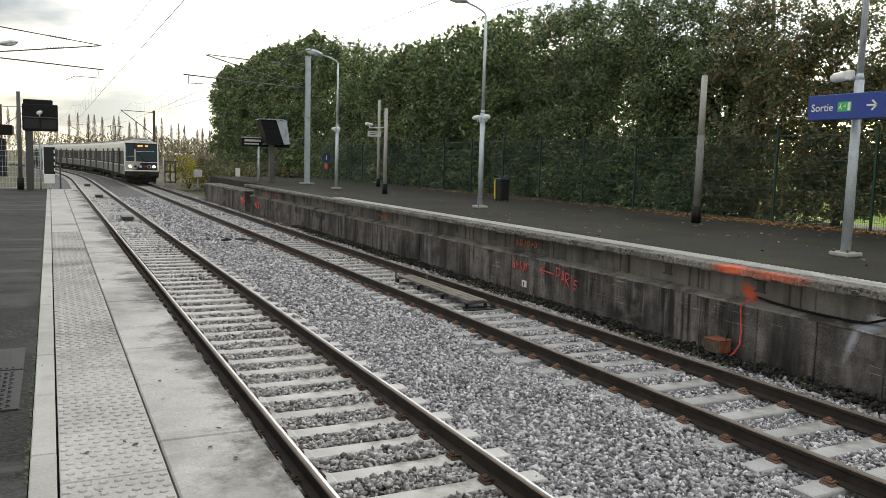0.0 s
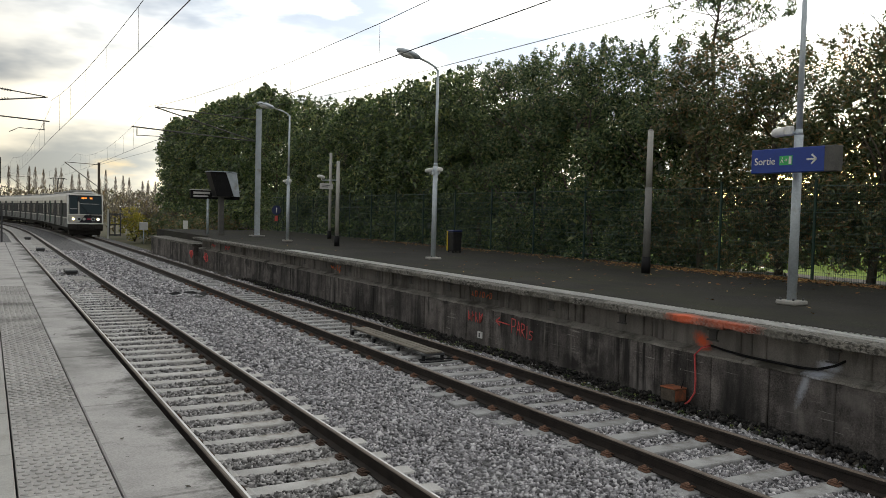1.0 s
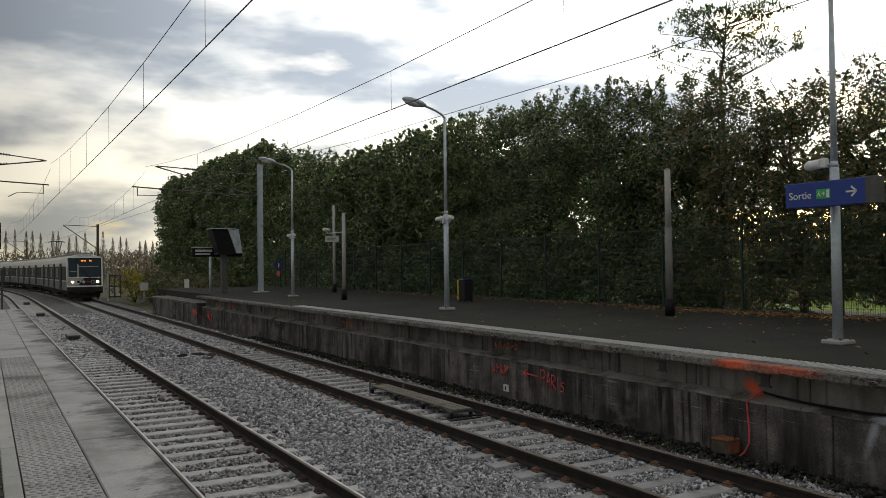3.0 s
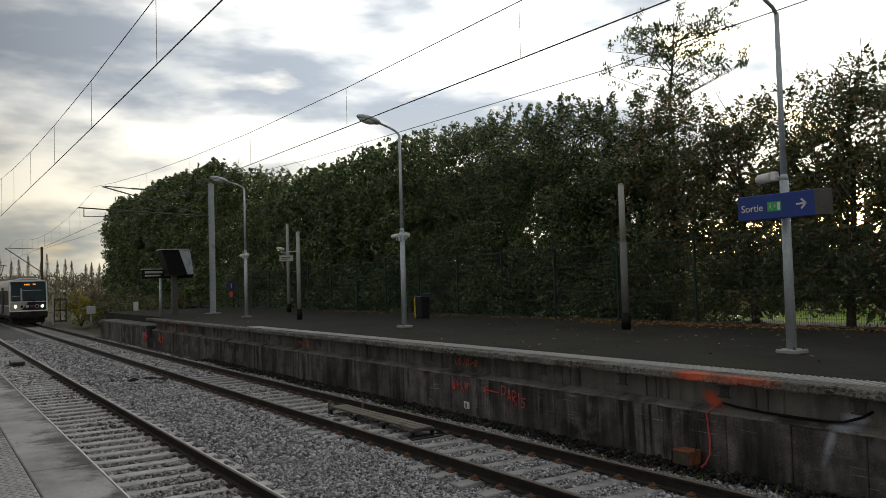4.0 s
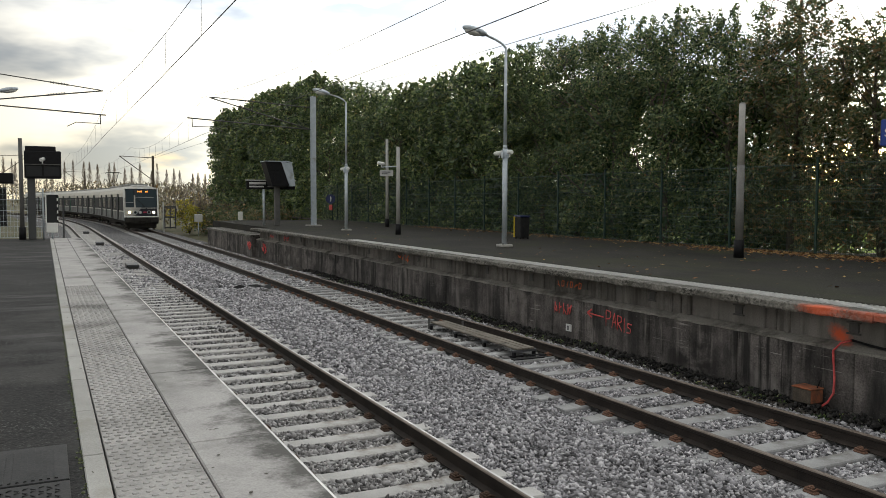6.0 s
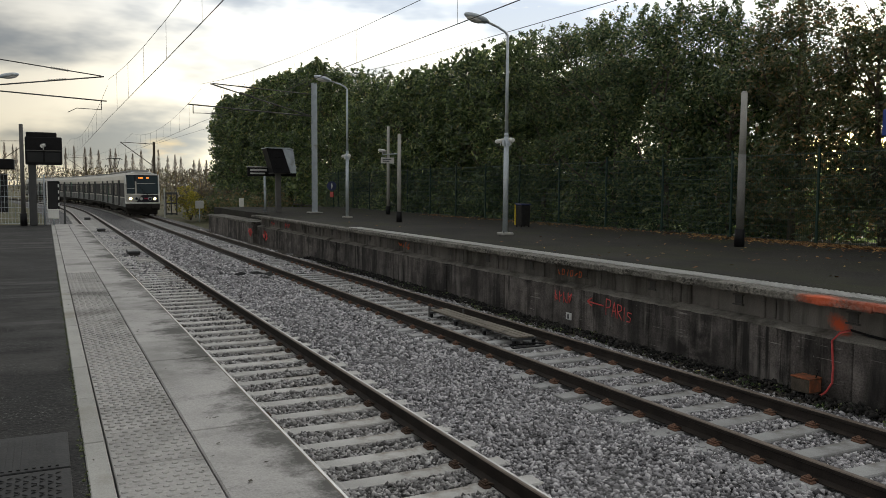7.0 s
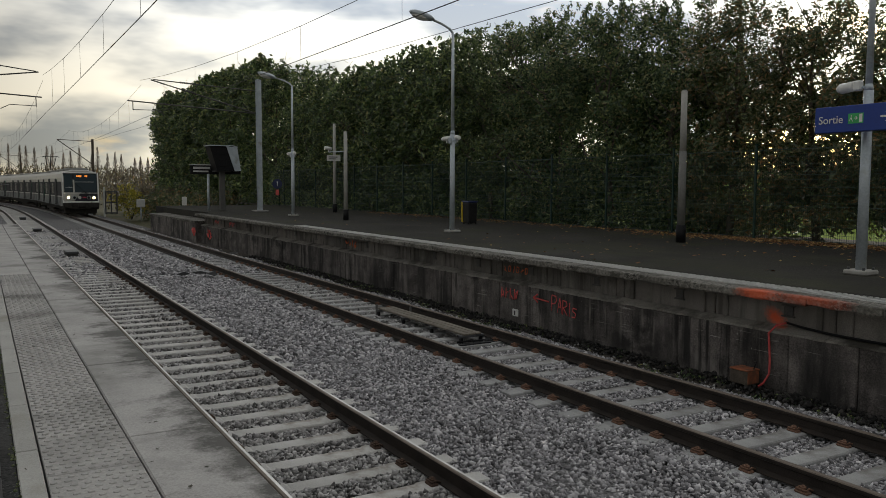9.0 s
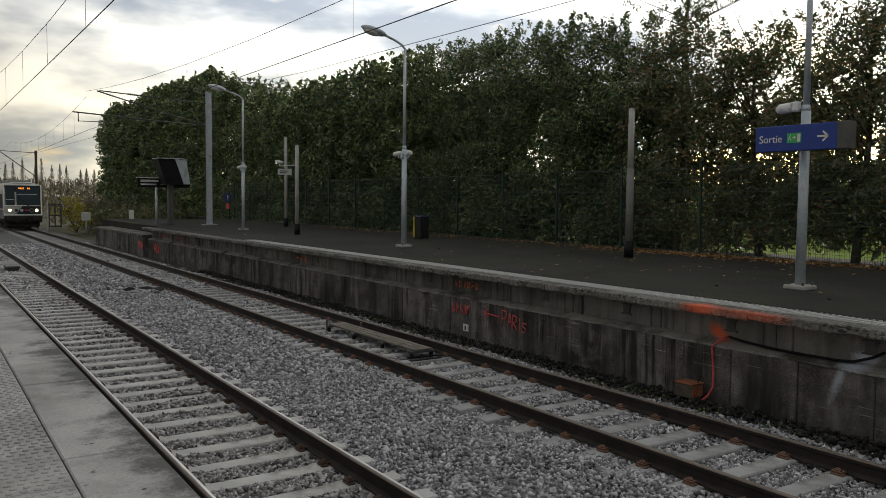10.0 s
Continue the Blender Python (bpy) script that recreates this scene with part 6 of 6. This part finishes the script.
for y0 in (39.8, 41.9):
    for k in range(5):
        ln = [[(random.random(), random.random()) for _ in range(5)]]
        strokes(tag, "scrawl", SX if y0 < 41 else 8.82, y0 - 0.14 * k, 0.0, 0.4, 0.5, ln, 0.035, M_redspray)


# ---- distance ----
random.seed(30)
def shrub(at, w, h, n, size, leaf, label, stems=6):
    t = thing("shrub", label, "shrub", at, "lineside shrubs")
    bm = bmesh.new()
    for k in range(stems):
        a = random.uniform(0, 6.283)
        rod(bm, (0, 0, 0), (math.cos(a) * w * 0.4, math.sin(a) * w * 0.4, h * random.uniform(0.6, 0.95)), 0.04, 0.012, 5)
    part("stems", bm, M_bark, t)
    m = 26
    zc = rng.uniform(0.08, 0.9, m) * h
    c = np.stack([rng.normal(0, w * 0.28, m), rng.normal(0, w * 0.28, m), zc], 1)
    v, f = leaves(n, c, rng.uniform(0.25, 0.5, m) * w * 0.4, size)
    arrays("foliage", v, f, leaf, t)


shrub((11.3, 75.5, -0.5), 2.7, 3.6, 2200, 0.10, M_leaf_y, "yellow autumn shrub beside the track")
shrub((13.6, 74.0, -0.5), 3.0, 2.4, 1600, 0.12, M_leaf_b, "rusty autumn shrub beside the track")
for k in range(16):
    y = random.uniform(60, 105)
    x = random.uniform(12.5, 19) + (y - 60) * 0.05
    shrub((x, y, -0.55), random.uniform(2.4, 4), random.uniform(1.8, 3.2), 1100, 0.15, random.choice([M_leaf_b, M_twig, M_twig, M_leaf_b]), "russet leafless shrub in the rough ground")
for k in range(10):
    y = random.uniform(85, 130)
    shrub((-14 + random.uniform(-8, 6), y, -0.5), random.uniform(3, 5), random.uniform(2.5, 4), 1000, 0.2, random.choice([M_leaf_b, M_twig]), "brown lineside shrub with few leaves")
# brown woods far off
n = 95000
yy = rng.uniform(105, 260, n)
xx = -70 + rng.uniform(0, 1, n) * (150 + yy * 0.1)
gap = np.abs(xx - (4.8 - np.maximum(0, yy - 78) ** 2 / 1000)) > 9
hh = 4.3 + 1.3 * np.sin(xx * 0.21 + 2) * np.sin(yy * 0.13) + (yy - 105) * 0.014
p = np.stack([xx, yy, -0.6 + np.clip((yy - 130) * 0.012, 0, 3) + rng.uniform(0, 1, n) ** 0.8 * hh], 1)[gap]
n = len(p)
a = rng.uniform(0, 6.283, n)
u = np.stack([np.cos(a) * 0.35, np.sin(a) * 0.35, rng.uniform(-0.2, 0.8, n)], 1) * rng.uniform(0.3, 0.75, (n, 1))
w = np.stack([-np.sin(a), np.cos(a), rng.uniform(-0.3, 0.3, n)], 1) * rng.uniform(0.05, 0.17, (n, 1))
v = np.stack([p - u, p + w, p + u, p - w], 1).reshape(-1, 3)
f = np.arange(n)[:, None] * 4 + np.array([[0, 1, 2, 3]])
tagged(arrays("far_woods", v, f, M_twig), "brown leafless woods in the distance", "woods", kind="stuff")
for k in range(40):
    x = -46 + k * 3.6 + random.uniform(-1.4, 1.4)
    h = random.uniform(16.5, 20.0) - 0.07 * max(0, x)
    t = thing("poplar", "slim bare poplar in a distant row", "tree", (x, 400 + random.uniform(-8, 8), 2.2), "distant poplars")
    bm = bmesh.new()
    rod(bm, (0, 0, 0), (0, 0, h), 0.16, 0.03, 5)
    part("trunk", bm, M_wood, t)
    # steep twigs hugging the trunk in a slim spindle
    k2 = 420
    zt = rng.uniform(0.12, 1.0, k2) ** 0.9
    rt = (1.15 * np.sin(np.clip(zt * 2.9 + 0.2, 0, 3.14)) + 0.08) * rng.uniform(0.1, 1.0, k2)
    at = rng.uniform(0, 6.283, k2)
    c = np.stack([np.cos(at) * rt, np.sin(at) * rt, zt * h], 1)
    u = np.stack([np.cos(at) * 0.22, np.sin(at) * 0.22, np.ones(k2)], 1) * rng.uniform(0.4, 1.0, (k2, 1))
    w = np.stack([-np.sin(at + 0.7), np.cos(at + 0.7), np.zeros(k2)], 1) * rng.uniform(0.04, 0.10, (k2, 1))
    v = np.stack([c - u, c + w, c + u, c - w], 1).reshape(-1, 3)
    arrays("crown", v, np.arange(k2)[:, None] * 4 + np.array([[0, 1, 2, 3]]), M_poplar, t)

frame_sign = thing("lattice_sign", "white lattice signal frame beside the track", "railway sign", (9.6, 75.0, -0.3))
bm = bmesh.new()
for x in (-0.45, 0.0, 0.45):
    box(bm, (x - 0.05, -0.04, 0.3), (x + 0.05, 0.04, 2.3))
for z in (0.4, 1.3, 2.2):
    box(bm, (-0.5, -0.045, z - 0.06), (0.5, 0.045, z + 0.06))
part("lattice", bm, M_darkgrey, frame_sign)
bm = bmesh.new()
box(bm, (-0.62, -0.05, 0.0), (-0.50, 0.05, 2.6))
part("post", bm, M_white, frame_sign)
rbox = thing("relay_box", "grey relay box on a thin post", "relay box", (11.4, 71.5, -0.5))
bm = bmesh.new()
box(bm, (-0.32, -0.2, 1.15), (0.32, 0.2, 1.8), 0.03)
part("box", bm, M_pale, rbox)
bm = bmesh.new()
rod(bm, (0, 0, 0), (0, 0, 1.16), 0.05, 0.05, 8)
part("post", bm, M_galv, rbox)
mk = thing("marker_post", "short white lineside marker post", "marker", (12.1, 58.5, 0.2))
bm = bmesh.new()
box(bm, (-0.16, -0.03, 0.9), (0.16, 0.03, 1.5), 0.01)
part("plate", bm, M_white, mk)
bm = bmesh.new()
rod(bm, (0, 0.03, -0.8), (0, 0.03, 1.4), 0.035, 0.035, 6)
part("post", bm, M_pale, mk)
